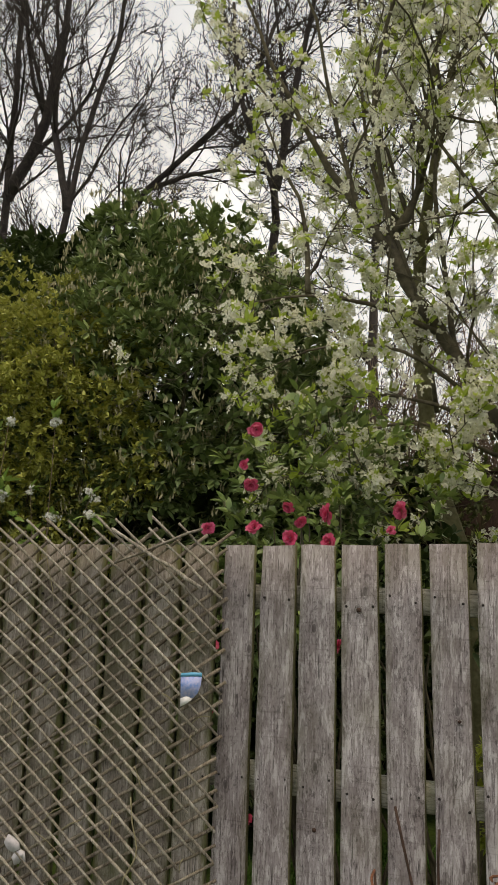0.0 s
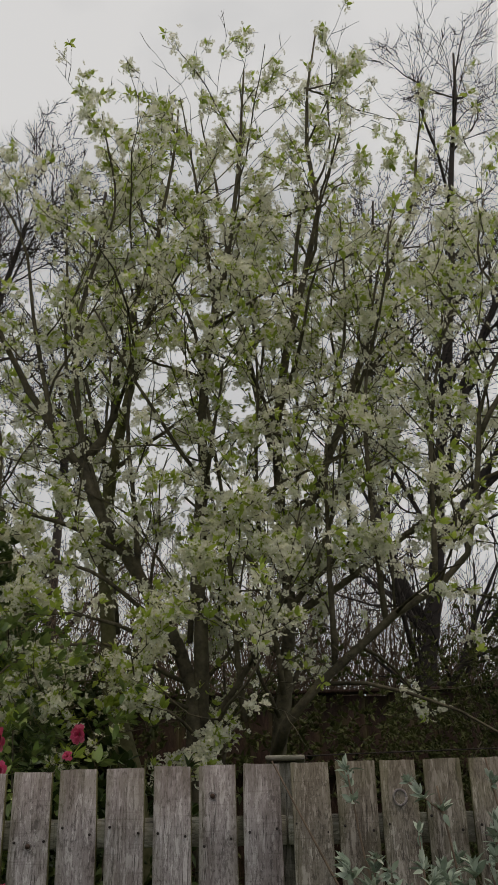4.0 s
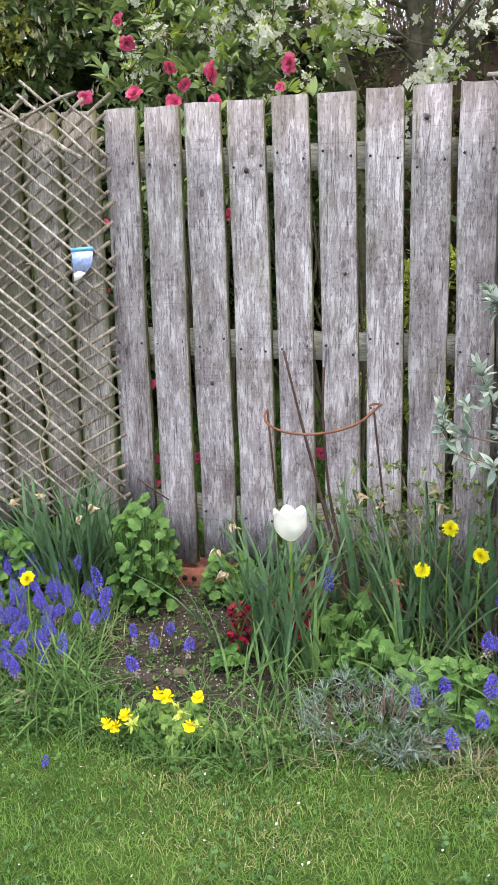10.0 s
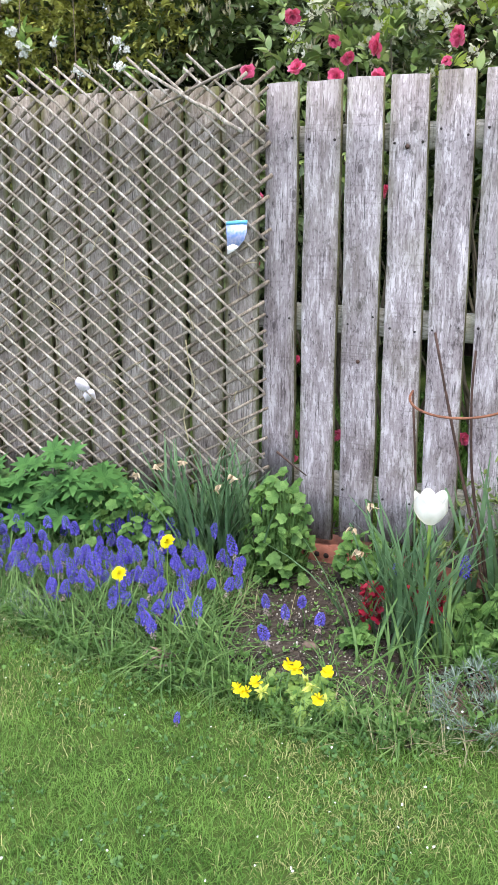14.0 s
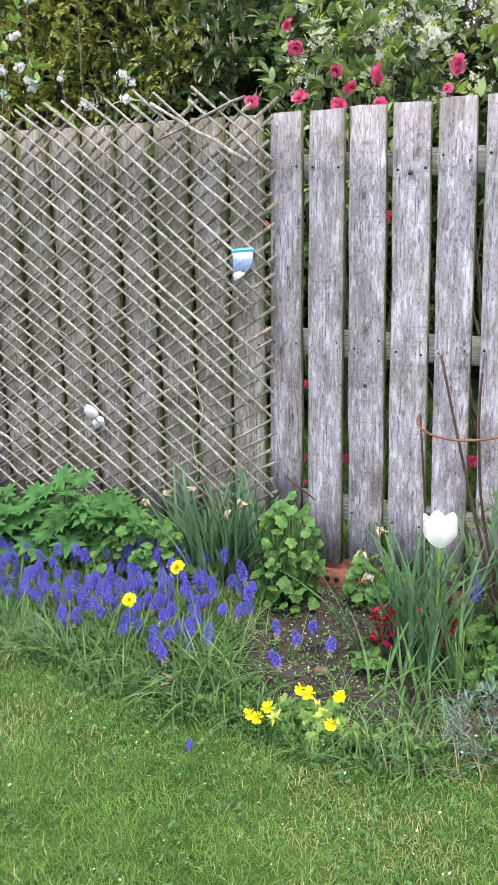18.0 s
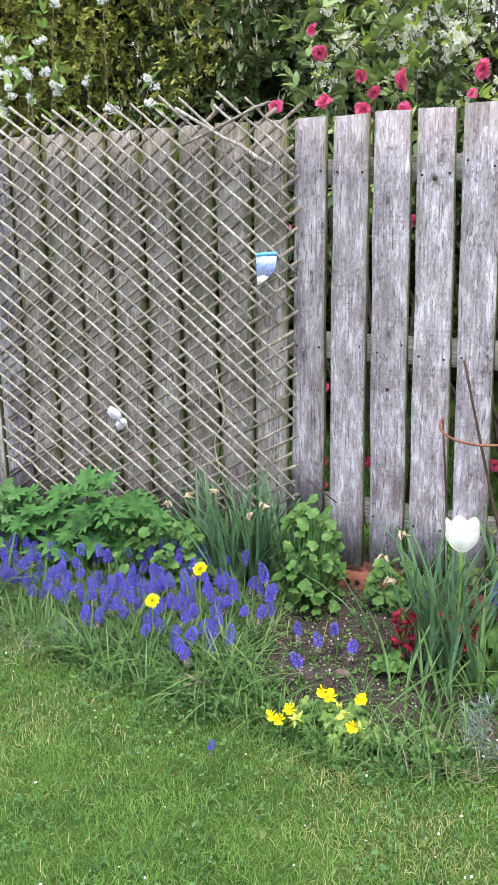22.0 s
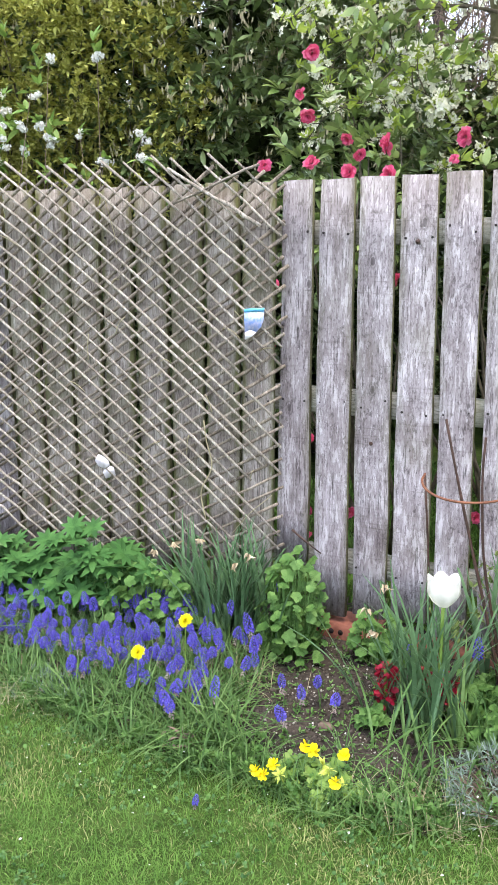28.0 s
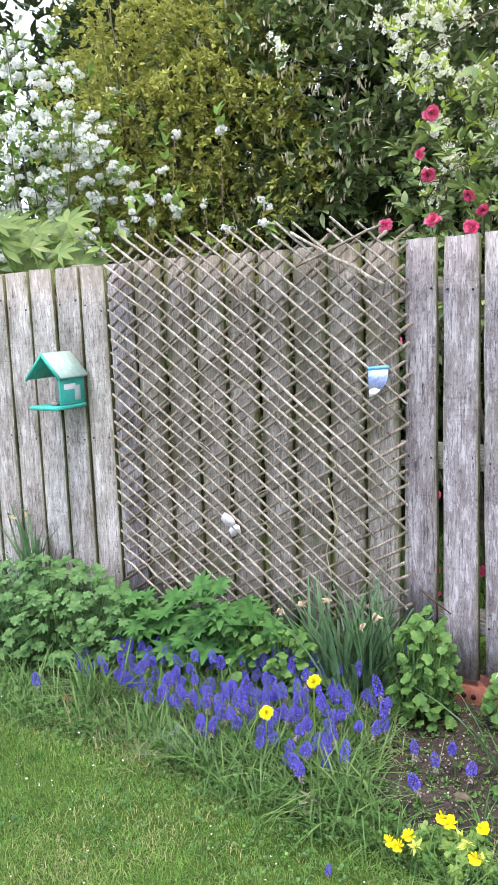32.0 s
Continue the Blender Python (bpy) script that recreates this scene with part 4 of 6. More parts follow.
bare_tree((1.9, 4.2, 0), [([(1.9, 4.2, 0), (1.9, 4.2, 1.8), (2.05, 4.1, 2.9), (2.44, 4, 5.3), (2.8, 4, 8.2)], 0.10, 0.012, 20), ([(1.98, 4.2, 2.6), (1.72, 4.2, 3.3), (1.75, 4.2, 5), (1.9, 4.2, 6.6)], 0.05, 0.01, 13), ([(2.2, 4.1, 3.6), (2.6, 4, 4.8), (3.4, 4, 6.2), (4.0, 4, 6.9)], 0.05, 0.01, 14), ([(2.1, 4.1, 3.2), (2.9, 4, 4.2), (3.9, 4, 5.0), (4.6, 4, 5.6)], 0.04, 0.01, 12)], "leafless tree with dense fine twigs", 35, (0, 7, 6, 4, 0), 1.7, 0.003)


def shell(n, centre, radii, r, depth=0.45, lump=0.28, freq=2.3, low=-1.0):
    """Places and outward directions in the outer layer of a lumpy crown, the side that faces the garden."""
    d = unit(r.normal(size=(n * 3, 3)) * (1, 1, 1))
    d = d[(d[:, 1] < 0.45) & (d[:, 2] > low)][:n]
    f = np.array([noise.noise(Vector(v * freq) + Vector((centre[0] * 3, 1.7, centre[2]))) for v in d])
    s = 1 + lump * f - depth * r.random(len(d)) ** 1.6
    return np.array(centre) + d * np.array(radii) * s[:, None], unit(d / np.array(radii))


def stems_to(base, places, r, rad=0.006, n=30):
    out = []
    for i in r.choice(len(places), min(n, len(places)), replace=False):
        q = places[i]
        b = np.array(base) + r.normal(0, 0.06, 3) * (1, 1, 0)
        mid = (b + q) / 2 + r.normal(0, 0.06, 3)
        out.append(tube(smooth([b, mid, q], 7), np.linspace(rad * 1.8, rad * 0.4, 7), 5))
    return out


def shrub(name, label, centre, radii, base, tmpl, mat, n, per, size, seed, group="", **kw):
    r = np.random.default_rng(seed)
    bush = thing(name, base, label, "shrub", group)
    place, out = shell(n, centre, radii, r, **{k: v for k, v in kw.items() if k in ("depth", "lump", "freq", "low")})
    keep = place[:, 2] > kw.get("minz", 0.25)
    place, out = place[keep], out[keep]
    part("leaves", rosettes(tmpl, place, out, per, size, r, kw.get("spread", 0.9), kw.get("up", 0.35), kw.get("roll", 0.5)), mat, bush, kind="stuff")
    part("stems", stems_to(base, place, r, kw.get("rad", 0.006), kw.get("stems", 22)), kw.get("wood", M_BARK), bush, kind="stuff")
    swing(bush, min(max(-base[0] / 0.5, 0), 1))
    return bush, place, out, r


# laurel: large glossy leaves with upright pale buds
bush, place, out, r = shrub("laurel_bush", "large glossy dark green laurel with pale upright buds", (-1.05, 1.85, 1.75), (1.05, 0.75, 1.55), (-1.05, 1.9, 0), LEAF_O, M_LAUREL, 3900, 9, 0.063, 41, spread=0.75, up=0.25, rad=0.014, lump=0.22, depth=0.3)
def upright_buds(bush, place, out, r, count):
    """Pale candle-like buds standing over the outer leaf rosettes."""
    m = np.where((out[:, 1] < -0.15) & (place[:, 2] > 1.45))[0]
    m = r.choice(m, min(count, len(m)), replace=False)
    sel = place[m] + out[m] * 0.05
    count = len(m)
    p = np.repeat(sel, 5, 0) + r.normal(0, 0.010, (count * 5, 3)) + (0, -0.055, 0.045)
    part("buds", scatter(leaf(0.30, 3, 0.3, -0.05), p, aim(r.normal(0, 0.28, (len(p), 3)) + (0, -0.1, 1), spread=1), r.uniform(0.022, 0.038, len(p))), M_LAURELNEW, bush, "pale tan upright buds", "stuff")


upright_buds(bush, place, out, r, 640)
bush, place, out, r = shrub("laurel_bush", "tall dark laurel beside the plum tree", (-0.55, 2.3, 1.25), (0.6, 0.5, 1.35), (-0.55, 2.4, 0), LEAF_O, M_LAUREL, 2500, 8, 0.063, 42, spread=0.75, up=0.25, rad=0.014)
upright_buds(bush, place, out, r, 320)
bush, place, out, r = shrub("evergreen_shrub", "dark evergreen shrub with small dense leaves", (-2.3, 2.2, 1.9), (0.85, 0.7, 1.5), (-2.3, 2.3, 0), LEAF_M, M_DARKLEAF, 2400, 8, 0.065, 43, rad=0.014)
# golden small-leaved shrub
bush, place, out, r = shrub("golden_shrub", "golden green small-leaved evergreen shrub", (-1.62, 1.35, 1.93), (0.72, 0.5, 0.86), (-1.6, 1.4, 0), LEAF_M, M_GOLD, 5000, 9, 0.036, 44, spread=0.8, lump=0.5, freq=3.2, stems=24)
# added filler: the shade behind the golden shrub is put into its near-black leaves
bush, place, out, r = shrub("evergreen_shrub", "evergreen filler behind the golden shrub, shade put into its dark leaves", (-1.3, 1.9, 1.0), (1.6, 0.4, 0.9), (-1.2, 2.0, 0), LEAF_M, M_DARKLEAF, 1600, 8, 0.085, 45)
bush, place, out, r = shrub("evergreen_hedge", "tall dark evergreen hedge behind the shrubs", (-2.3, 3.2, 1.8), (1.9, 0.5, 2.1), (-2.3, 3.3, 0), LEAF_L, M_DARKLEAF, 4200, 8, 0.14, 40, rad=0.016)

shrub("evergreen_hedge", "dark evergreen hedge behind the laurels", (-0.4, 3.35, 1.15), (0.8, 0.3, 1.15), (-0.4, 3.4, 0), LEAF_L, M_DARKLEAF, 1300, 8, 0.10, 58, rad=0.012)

# camellia
CAM = (0.08, 0.62, 1.25)
bush, place, out, r = shrub("camellia", "camellia bush with bright pink double flowers", CAM, (0.42, 0.34, 0.66), (0.1, 0.62, 0), leaf(0.44, 4, 0.12, 0.22, 0.8), M_CAM, 500, 6, 0.05, 46, spread=0.9, depth=0.65, lump=0.5, stems=14, minz=1.1)
# takes dark_leaf, not camellia_leaf: shade behind the boards put into colour
bush2, place2, out2, r2 = shrub("camellia", "low camellia behind the fence, shade put into its leaf colour", (0.4, 0.72, 0.98), (0.45, 0.3, 0.5), (0.5, 0.75, 0), leaf(0.5, 4, 0.12, 0.22, 0.8), M_DARKLEAF, 260, 6, 0.055, 47, depth=0.6, stems=10, minz=1.05)


PETAL = chunk([(0, 0, 0), (-0.35, 0.35, 0.10), (0.35, 0.35, 0.10), (-0.48, 0.72, 0.13), (0, 0.62, 0.0), (0.48, 0.72, 0.13), (-0.27, 1.0, 0.02), (0.05, 0.93, -0.05), (0.3, 1.02, 0.04)], [(0, 2, 4, 1), (1, 4, 3), (2, 5, 4), (3, 4, 7, 6), (4, 5, 8, 7)])


def rose_like(at, d, size, r, petals=30, pet=PETAL):
    """A double flower of cupped petals."""
    d = unit(np.array(d, float))
    k = np.arange(petals)
    a, lift = k * 2.4, 1.25 * (1 - k / petals) + 0.05
    x = unit(np.cross(d, (0.1, 0.2, 1)))
    y = np.cross(d, x)
    dirs = np.cos(lift)[:, None] * (np.cos(a)[:, None] * x + np.sin(a)[:, None] * y) + np.sin(lift)[:, None] * d
    dirs = unit(dirs + r.normal(0, 0.2, (petals, 3)))
    xs = np.cross(dirs, d)
    zs = np.cross(xs, dirs)
    rot = np.stack([unit(xs), dirs, unit(zs)], axis=2)
    return scatter(pet, np.tile(at, (petals, 1)) + dirs * 0.004, rot, size * (0.55 + 0.45 * k / petals) * r.uniform(0.75, 1.2, petals))


for fx, fy, fz, fs in ((0.2, 0.3, 1.475, 0.042), (-0.05, 0.3, 1.43, 0.034), (-0.07, 0.3, 1.575, 0.032), (-0.22, 0.3, 1.43, 0.03), (-0.055, 0.3, 1.755, 0.034), (0.075, 0.3, 1.4, 0.034), (0.065, 0.3, 1.5, 0.026), (-0.11, 0.34, 1.645, 0.024), (0.43, 0.3, 1.482, 0.036), (0.215, 0.27, 1.385, 0.034), (0.09, 0.34, 1.455, 0.024), (0.392, 0.32, 1.423, 0.018),
                       (-0.165, 0.26, 1.058, 0.022), (0.255, 0.26, 1.08, 0.03), (-0.03, 0.26, 0.562, 0.026), (-0.028, 0.26, 0.317, 0.022), (0.117, 0.26, 0.332, 0.024), (-0.03, 0.26, 0.229, 0.018), (-0.165, 0.26, 0.861, 0.018), (0.524, 0.26, 0.373, 0.026), (0.46, 0.26, 0.42, 0.018)):
    part("flower", rose_like((fx, fy, fz), (r.normal(0, 0.5), -1, r.normal(0.25, 0.4)), fs * 0.72, r, 44), M_PINK, bush, "bright pink double flower")


def umbels(bush, places, r, size=0.02, per=44, mat=None):
    """Round heads of small white flowers."""
    n = len(places)
    p = np.repeat(places, per, 0)
    d = sphere_dirs(len(p), r)
    p = p + np.repeat(r.normal(0, 0.55 * size, (n * 2, 3)), per // 2, 0)
    rad = np.repeat(r.uniform(0.55, 1.35, n), per) * size * r.uniform(0.3, 1.1, len(p))
    part("blossom", scatter(BLOOM, p + d * rad[:, None] * (1.25, 1.25, 0.75), aim(d, spread=2), size * r.uniform(0.34, 0.52, len(p))), mat or M_WHITE, bush, "round heads of white flowers", "stuff")


# blossoming shrubs at the far end
bush, place, out, r = shrub("viburnum", "shrub laden with round white flower heads", (-2.12, 0.75, 1.72), (0.6, 0.4, 0.75), (-2.1, 0.8, 0), LEAF_M, M_LIGHTLEAF, 560, 7, 0.05, 48, depth=0.7, spread=1.0, rad=0.006, stems=22)
umbels(bush, place[r.random(len(place)) < 0.6] + (0, -0.02, 0.02), r, 0.0215, 50)
bush, place, out, r = shrub("twiggy_shrub", "twiggy shrub with scattered white flower heads", (-1.2, 0.55, 1.45), (0.5, 0.22, 0.5), (-1.15, 0.55, 0), LEAF_M, M_LIGHTLEAF, 60, 4, 0.06, 49, depth=0.8, rad=0.0026, stems=24, wood=M_TWIG)
umbels(bush, place[::2], r, 0.018)

# fatsia: large hand-shaped leaves
fatsia = thing("fatsia", (-1.75, 0.35, 0), "fatsia with large pale green lobed leaves above the fence", "shrub")
r = np.random.default_rng(50)
for k in range(40):
    c = np.array((r.uniform(-2.2, -1.36), r.uniform(0.12, 0.55), r.uniform(1.2, 1.56)))
    nrm = unit(np.array((r.normal(0.2, 0.25), -0.8, 0.65)))
    x = unit(np.cross(nrm, (0.2, 0, 1)))
    y = np.cross(nrm, x)
    size = r.uniform(0.10, 0.155)
    ang = np.linspace(-2.1, 2.1, 8) + r.normal(0, 0.2)
    dirs = np.cos(ang)[:, None] * -y + np.sin(ang)[:, None] * x
    part("leaf", scatter(leaf(0.27, 4, 0.1, 0.22, 1.0), np.tile(c, (8, 1)), np.stack([unit(np.cross(dirs, nrm)), dirs, np.tile(nrm, (8, 1))], axis=2), size * np.cos(ang * 0.35)), M_FATSIA, fatsia)
    part("stalk", tube(smooth([(-1.75 + r.normal(0, 0.1), 0.4, 0.3), (c[0] * 0.8 - 0.35, 0.45, 0.9), c], 6), 0.005, 5), M_LIGHTLEAF, fatsia)

swing(fatsia)
shrub("lime_shrub", "low lime green shrub glimpsed between the boards", (0.85, 0.95, 0.62), (0.35, 0.15, 0.3), (0.72, 0.95, 0), LEAF_M, M_LIME, 300, 7, 0.045, 56)
shrub("evergreen_hedge", "tall dark evergreen beyond the white-flowered shrub", (-4.0, 2.8, 1.6), (1.5, 0.6, 1.9), (-4.0, 2.9, 0), LEAF_L, M_DARKLEAF, 1500, 8, 0.11, 57, rad=0.016)

# hedge, boundary and roof beyond, on the far side
M_HEDGE = foliage("hedge_leaf", (0.035, 0.05, 0.02), (0.09, 0.112, 0.042), (0.19, 0.205, 0.085), 0.6, 0.12, 14)
bush, place, out, r = shrub("privet_hedge", "dark unclipped hedge with small leaves", (2.6, 2.4, 1.42), (1.15, 0.4, 0.92), (2.4, 2.4, 0), LEAF_M, M_HEDGE, 7600, 8, 0.026, 51, lump=0.45, freq=3.5, rad=0.006, depth=0.5, stems=60)
bush, place, out, r = shrub("privet_hedge", "low dark hedge in shade below the plum tree", (0.7, 3.0, 1.08), (2.0, 0.4, 1.15), (0.7, 3.0, 0), LEAF_M, M_HEDGE, 3600, 8, 0.045, 52, lump=0.35, freq=4.0)
bush, place, out, r = shrub("willow_leaved_shrub", "loose shrub with narrow upright leaves", (2.35, 2.15, 1.75), (0.42, 0.25, 0.6), (2.35, 2.2, 0), leaf(0.22, 4, 0.1, 0.15), M_DARKLEAF, 330, 9, 0.04, 53, depth=0.8, up=0.8, rad=0.005)
# thicket of thin bare stems between the trunks and the sky
for tx, ty, tw, th, sd in ((0.2, 5.2, 1.2, 3.0, 91), (2.2, 5.4, 1.3, 2.5, 92), (-1.4, 5.5, 1.0, 2.9, 94), (3.8, 5.3, 0.9, 1.6, 93), (1.2, 5.0, 1.0, 2.6, 95), (3.0, 5.2, 1.0, 1.8, 96)):
    r = np.random.default_rng(sd)
    tcfg = dict(depth=3, kids=[0, 5, 5, 0], angle=0.5, ratio=0.6, wander=0.12, rise=0.02, thin=0.0032, tip_level=2, **{"from": 0.1})
    ob = thing("bare_thicket", (tx, ty, 0), "thicket of thin bare brown stems", "shrub", "bare thickets")
    tt, tq = [], []
    for _ in range(68):
        grow(tt, tq, (tx + r.normal(0, tw * 0.45), ty + r.normal(0, 0.2), 0.8), unit((r.normal(0, 0.25), r.normal(0, 0.15), 1)), th * r.uniform(0.5, 1.0), 0.014, 1, tcfg, r)
    part("twigs", tt, M_TWIG, ob, kind="stuff")
phormium = thing("phormium", (3.05, 2.5, 0), "phormium with tall stiff sword leaves", "plant")
r = np.random.default_rng(54)
nb = 26
az = r.uniform(0, 2 * math.pi, nb)
tilt = r.uniform(0.05, 0.5, nb)
dv = np.stack([np.cos(az) * np.sin(tilt), np.sin(az) * np.sin(tilt), np.cos(tilt)], axis=1)
rotm = np.stack([unit(np.cross((0, 1, 0.1), dv)), unit(np.cross(dv, unit(np.cross((0, 1, 0.1), dv)))), dv], axis=2)
part("leaves", scatter(blade(0.025, 6, 0.12), np.tile((3.05, 2.5, 0.9), (nb, 1)) + r.normal(0, 0.05, (nb, 3)), rotm, r.uniform(1.1, 1.9, nb)), M_DARKLEAF, phormium, kind="stuff")
part("crown", tube([(3.05, 2.5, 0), (3.05, 2.5, 0.95)], [0.12, 0.09], 8), M_DARKLEAF, phormium)
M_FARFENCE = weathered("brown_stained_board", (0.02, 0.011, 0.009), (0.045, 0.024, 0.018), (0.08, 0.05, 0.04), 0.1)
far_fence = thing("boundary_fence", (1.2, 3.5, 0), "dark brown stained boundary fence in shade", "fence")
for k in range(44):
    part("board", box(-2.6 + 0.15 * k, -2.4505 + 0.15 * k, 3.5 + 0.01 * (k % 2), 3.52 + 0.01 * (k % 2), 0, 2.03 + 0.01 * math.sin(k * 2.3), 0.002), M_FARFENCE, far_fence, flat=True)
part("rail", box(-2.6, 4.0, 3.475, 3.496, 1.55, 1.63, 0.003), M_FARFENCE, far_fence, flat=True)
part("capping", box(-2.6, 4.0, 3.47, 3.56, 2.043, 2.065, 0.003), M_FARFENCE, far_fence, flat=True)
M_ROOF = plain("grey_slate", (0.10, 0.10, 0.10), (0.22, 0.215, 0.21), 0.8, 3, 0, 0.5, 0.02)
M_RENDER = plain("pale_render", (0.42, 0.40, 0.37), (0.58, 0.56, 0.52), 0.9, 4)
house = thing("house", (11.5, 17, 0), "distant house with a grey slate roof", "house")
part("wall", box(5.6, 17, 14.5, 20, 0, 3.2, 0.02), M_RENDER, house, flat=True)
part("roof", chunk([(5.3, 14.1, 3.2), (17.3, 14.1, 3.2), (17.3, 17.2, 5.1), (5.3, 17.2, 5.1), (5.3, 20.4, 3.2), (17.3, 20.4, 3.2), (5.3, 14.1, 3.05), (17.3, 14.1, 3.05), (5.3, 20.4, 3.05), (17.3, 20.4, 3.05)], [(0, 1, 2, 3), (3, 2, 5, 4), (6, 7, 1, 0), (4, 5, 9, 8), (0, 3, 4), (1, 5, 2), (6, 8, 9, 7)]), M_ROOF, house, flat=True)

# ---- things on the fence ----
def sheet(outline, y, thick, bulge=0.0):
    """A thin cut-out of a given outline in x and z, with thickness."""
    n = len(outline)
    c = np.mean(outline, axis=0)
    vs = [(x, y - bulge * (1 - 8 * ((x - c[0]) ** 2)), z) for x, z in outline] + [(x, y + thick, z) for x, z in outline]
    fs = [tuple(range(n - 1, -1, -1)), tuple(range(n, 2 * n))] + [(k, (k + 1) % n, n + (k + 1) % n, n + k) for k in range(n)]
    return chunk(vs, fs)


M_PACKBLUE = plain("packet_blue", (0.06, 0.36, 0.62), (0.16, 0.52, 0.76), 0.35, 60, 0, 0.3)
M_PACKPALE = plain("packet_lilac_print", (0.10, 0.28, 0.72), (0.66, 0.62, 0.82), 0.35, 130, 0, 0.3)
M_PACKWHITE = plain("packet_white", (0.68, 0.66, 0.66), (0.82, 0.80, 0.80), 0.4, 50, 0, 0.3)
packet = thing("torn_packet", (-0.075, -0.043, 0.96), "torn blue and lilac packet caught on the trellis", "packet")
part("printed_band", sheet([(-0.1065, 0.9915), (-0.106, 1.001), (-0.075, 1.005), (-0.043, 1.006), (-0.044, 0.9955), (-0.075, 0.9945)], -0.046, 0.0012), M_PACKBLUE, packet, "bright blue top edge", flat=True)
part("printed_face", sheet([(-0.1045, 0.934), (-0.1065, 0.991), (-0.075, 0.994), (-0.044, 0.995), (-0.046, 0.972), (-0.054, 0.951), (-0.068, 0.936), (-0.088, 0.941)], -0.0455, 0.0012), M_PACKPALE, packet, "mottled lilac and pale blue print", flat=True)
part("wrapper", sheet([(-0.104, 0.912), (-0.1045, 0.9335), (-0.088, 0.9405), (-0.0685, 0.9355), (-0.083, 0.922)], -0.046, 0.0012), M_PACKWHITE, packet, "white torn corner", flat=True)

swing(packet)
M_FLAKE = plain("pale_peeling_wood", (0.42, 0.39, 0.41), (0.72, 0.68, 0.71), 0.9, 90)
flake = thing("bark_flake", (-0.60, -0.02, 0), "pale torn flake of peeling wood behind the trellis", "wood flake")
part("shard", sheet([(-0.634, 0.500), (-0.622, 0.522), (-0.603, 0.516), (-0.586, 0.504), (-0.581, 0.487), (-0.600, 0.476), (-0.621, 0.482)], -0.0385, 0.003, 0.003), M_FLAKE, flake, flat=True)
part("shard", sheet([(-0.600, 0.4745), (-0.580, 0.486), (-0.567, 0.481), (-0.561, 0.452), (-0.574, 0.461), (-0.584, 0.446), (-0.597, 0.442), (-0.607, 0.462)], -0.0375, 0.003, 0.001), M_FLAKE, flake, flat=True)
swing(flake)

bird_house = thing("bird_feeder", (-1.27, 0.0, 0.86), "small teal painted wooden bird feeder hung on the fence", "bird feeder")


def slab(points, d):
    """A plank from a quad and an offset."""
    q = np.array(points, float)
    return chunk(np.vstack([q, q + np.array(d)]), [(3, 2, 1, 0), (4, 5, 6, 7), (0, 1, 5, 4), (1, 2, 6, 5), (2, 3, 7, 6), (3, 0, 4, 7)])


part("roof_panel", slab([(-1.2650, -0.15, 1.048), (-1.2650, -0.006, 1.048), (-1.1882, -0.006, 0.965), (-1.1882, -0.15, 0.965)], (0.005, 0, 0.008)), M_ROOFT, bird_house, "faded grey-green roof board", flat=True)
part("roof_panel", slab([(-1.2650, -0.15, 1.048), (-1.3402, -0.15, 0.962), (-1.3402, -0.006, 0.962), (-1.2650, -0.006, 1.048)], (-0.005, 0, 0.008)), M_TEAL, bird_house, flat=True)
part("gable_edge", slab([(-1.2650, -0.156, 1.056), (-1.1834, -0.156, 0.966), (-1.1930, -0.156, 0.962), (-1.2650, -0.156, 1.042)], (0, 0.0055, 0)), M_TEAL, bird_house, flat=True)
part("gable_edge", slab([(-1.2654, -0.156, 1.056), (-1.2654, -0.156, 1.042), (-1.3370, -0.156, 0.958), (-1.3466, -0.156, 0.962)], (0, 0.0055, 0)), M_TEAL, bird_house, flat=True)
part("side_wall", box(-1.2130, -1.2050, -0.135, -0.006, 0.873, 0.975, 0.0015), M_TEAL, bird_house, flat=True)
part("floor_board", box(-1.3266, -1.2010, -0.165, -0.004, 0.858, 0.871, 0.002), M_TEAL, bird_house, flat=True)
part("paint_patch", box(-1.2047, -1.2038, -0.115, -0.055, 0.925, 0.945, 0.0004), M_PACKWHITE, bird_house, "flaked white paint", flat=True)
part("paint_patch", box(-1.2047, -1.2038, -0.06, -0.03, 0.885, 0.938, 0.0004), M_ROOFT, bird_house, "worn grey paint", flat=True)
part("seed_block", box(-1.2506, -1.2226, -0.14, -0.11, 0.8715, 0.885, 0.003), M_RAIL, bird_house, flat=True)
swing(bird_house)

solid("twig", tube(smooth([(0.05, -0.03, 0.345), (0.09, -0.035, 0.322), (0.145, -0.028, 0.285)], 6), np.linspace(0.004, 0.002, 6), 5), M_CANE, "short dark twig against the fence", "twig")
solid("wire", tube(smooth([(1.03, 0.10, 1.3905), (1.4, 0.10, 1.396), (1.8, 0.10, 1.399), (2.33, 0.10, 1.3765)], 14), 0.0016, 5), M_NAIL, "thin dark wire strung along the fence top", "wire")

# ---- bricks under the fence ----
for k, x0 in enumerate((0.105, 0.318, 0.531)):
    brick = thing("brick", (x0 + 0.1, 0.05, 0), "red terracotta brick under the fence", "brick", "bricks under the fence")
    part("body", box(x0, x0 + 0.208, -0.012 + 0.02 * k, 0.092, -0.02, (0.066, 0.04, 0.03)[k], 0.004), M_BRICK, brick, flat=True)
    if k == 0:
        for hx in (0.14, 0.176, 0.206):
            part("hollow", tube([(hx, -0.0135, 0.038), (hx, -0.006, 0.038)], 0.0085, 10), M_HOLE, brick)

# ---- plant hoop and canes ----
hoop = thing("plant_support", (0.61, -0.12, 0), "rusty wire half-hoop plant support on two legs", "plant support")
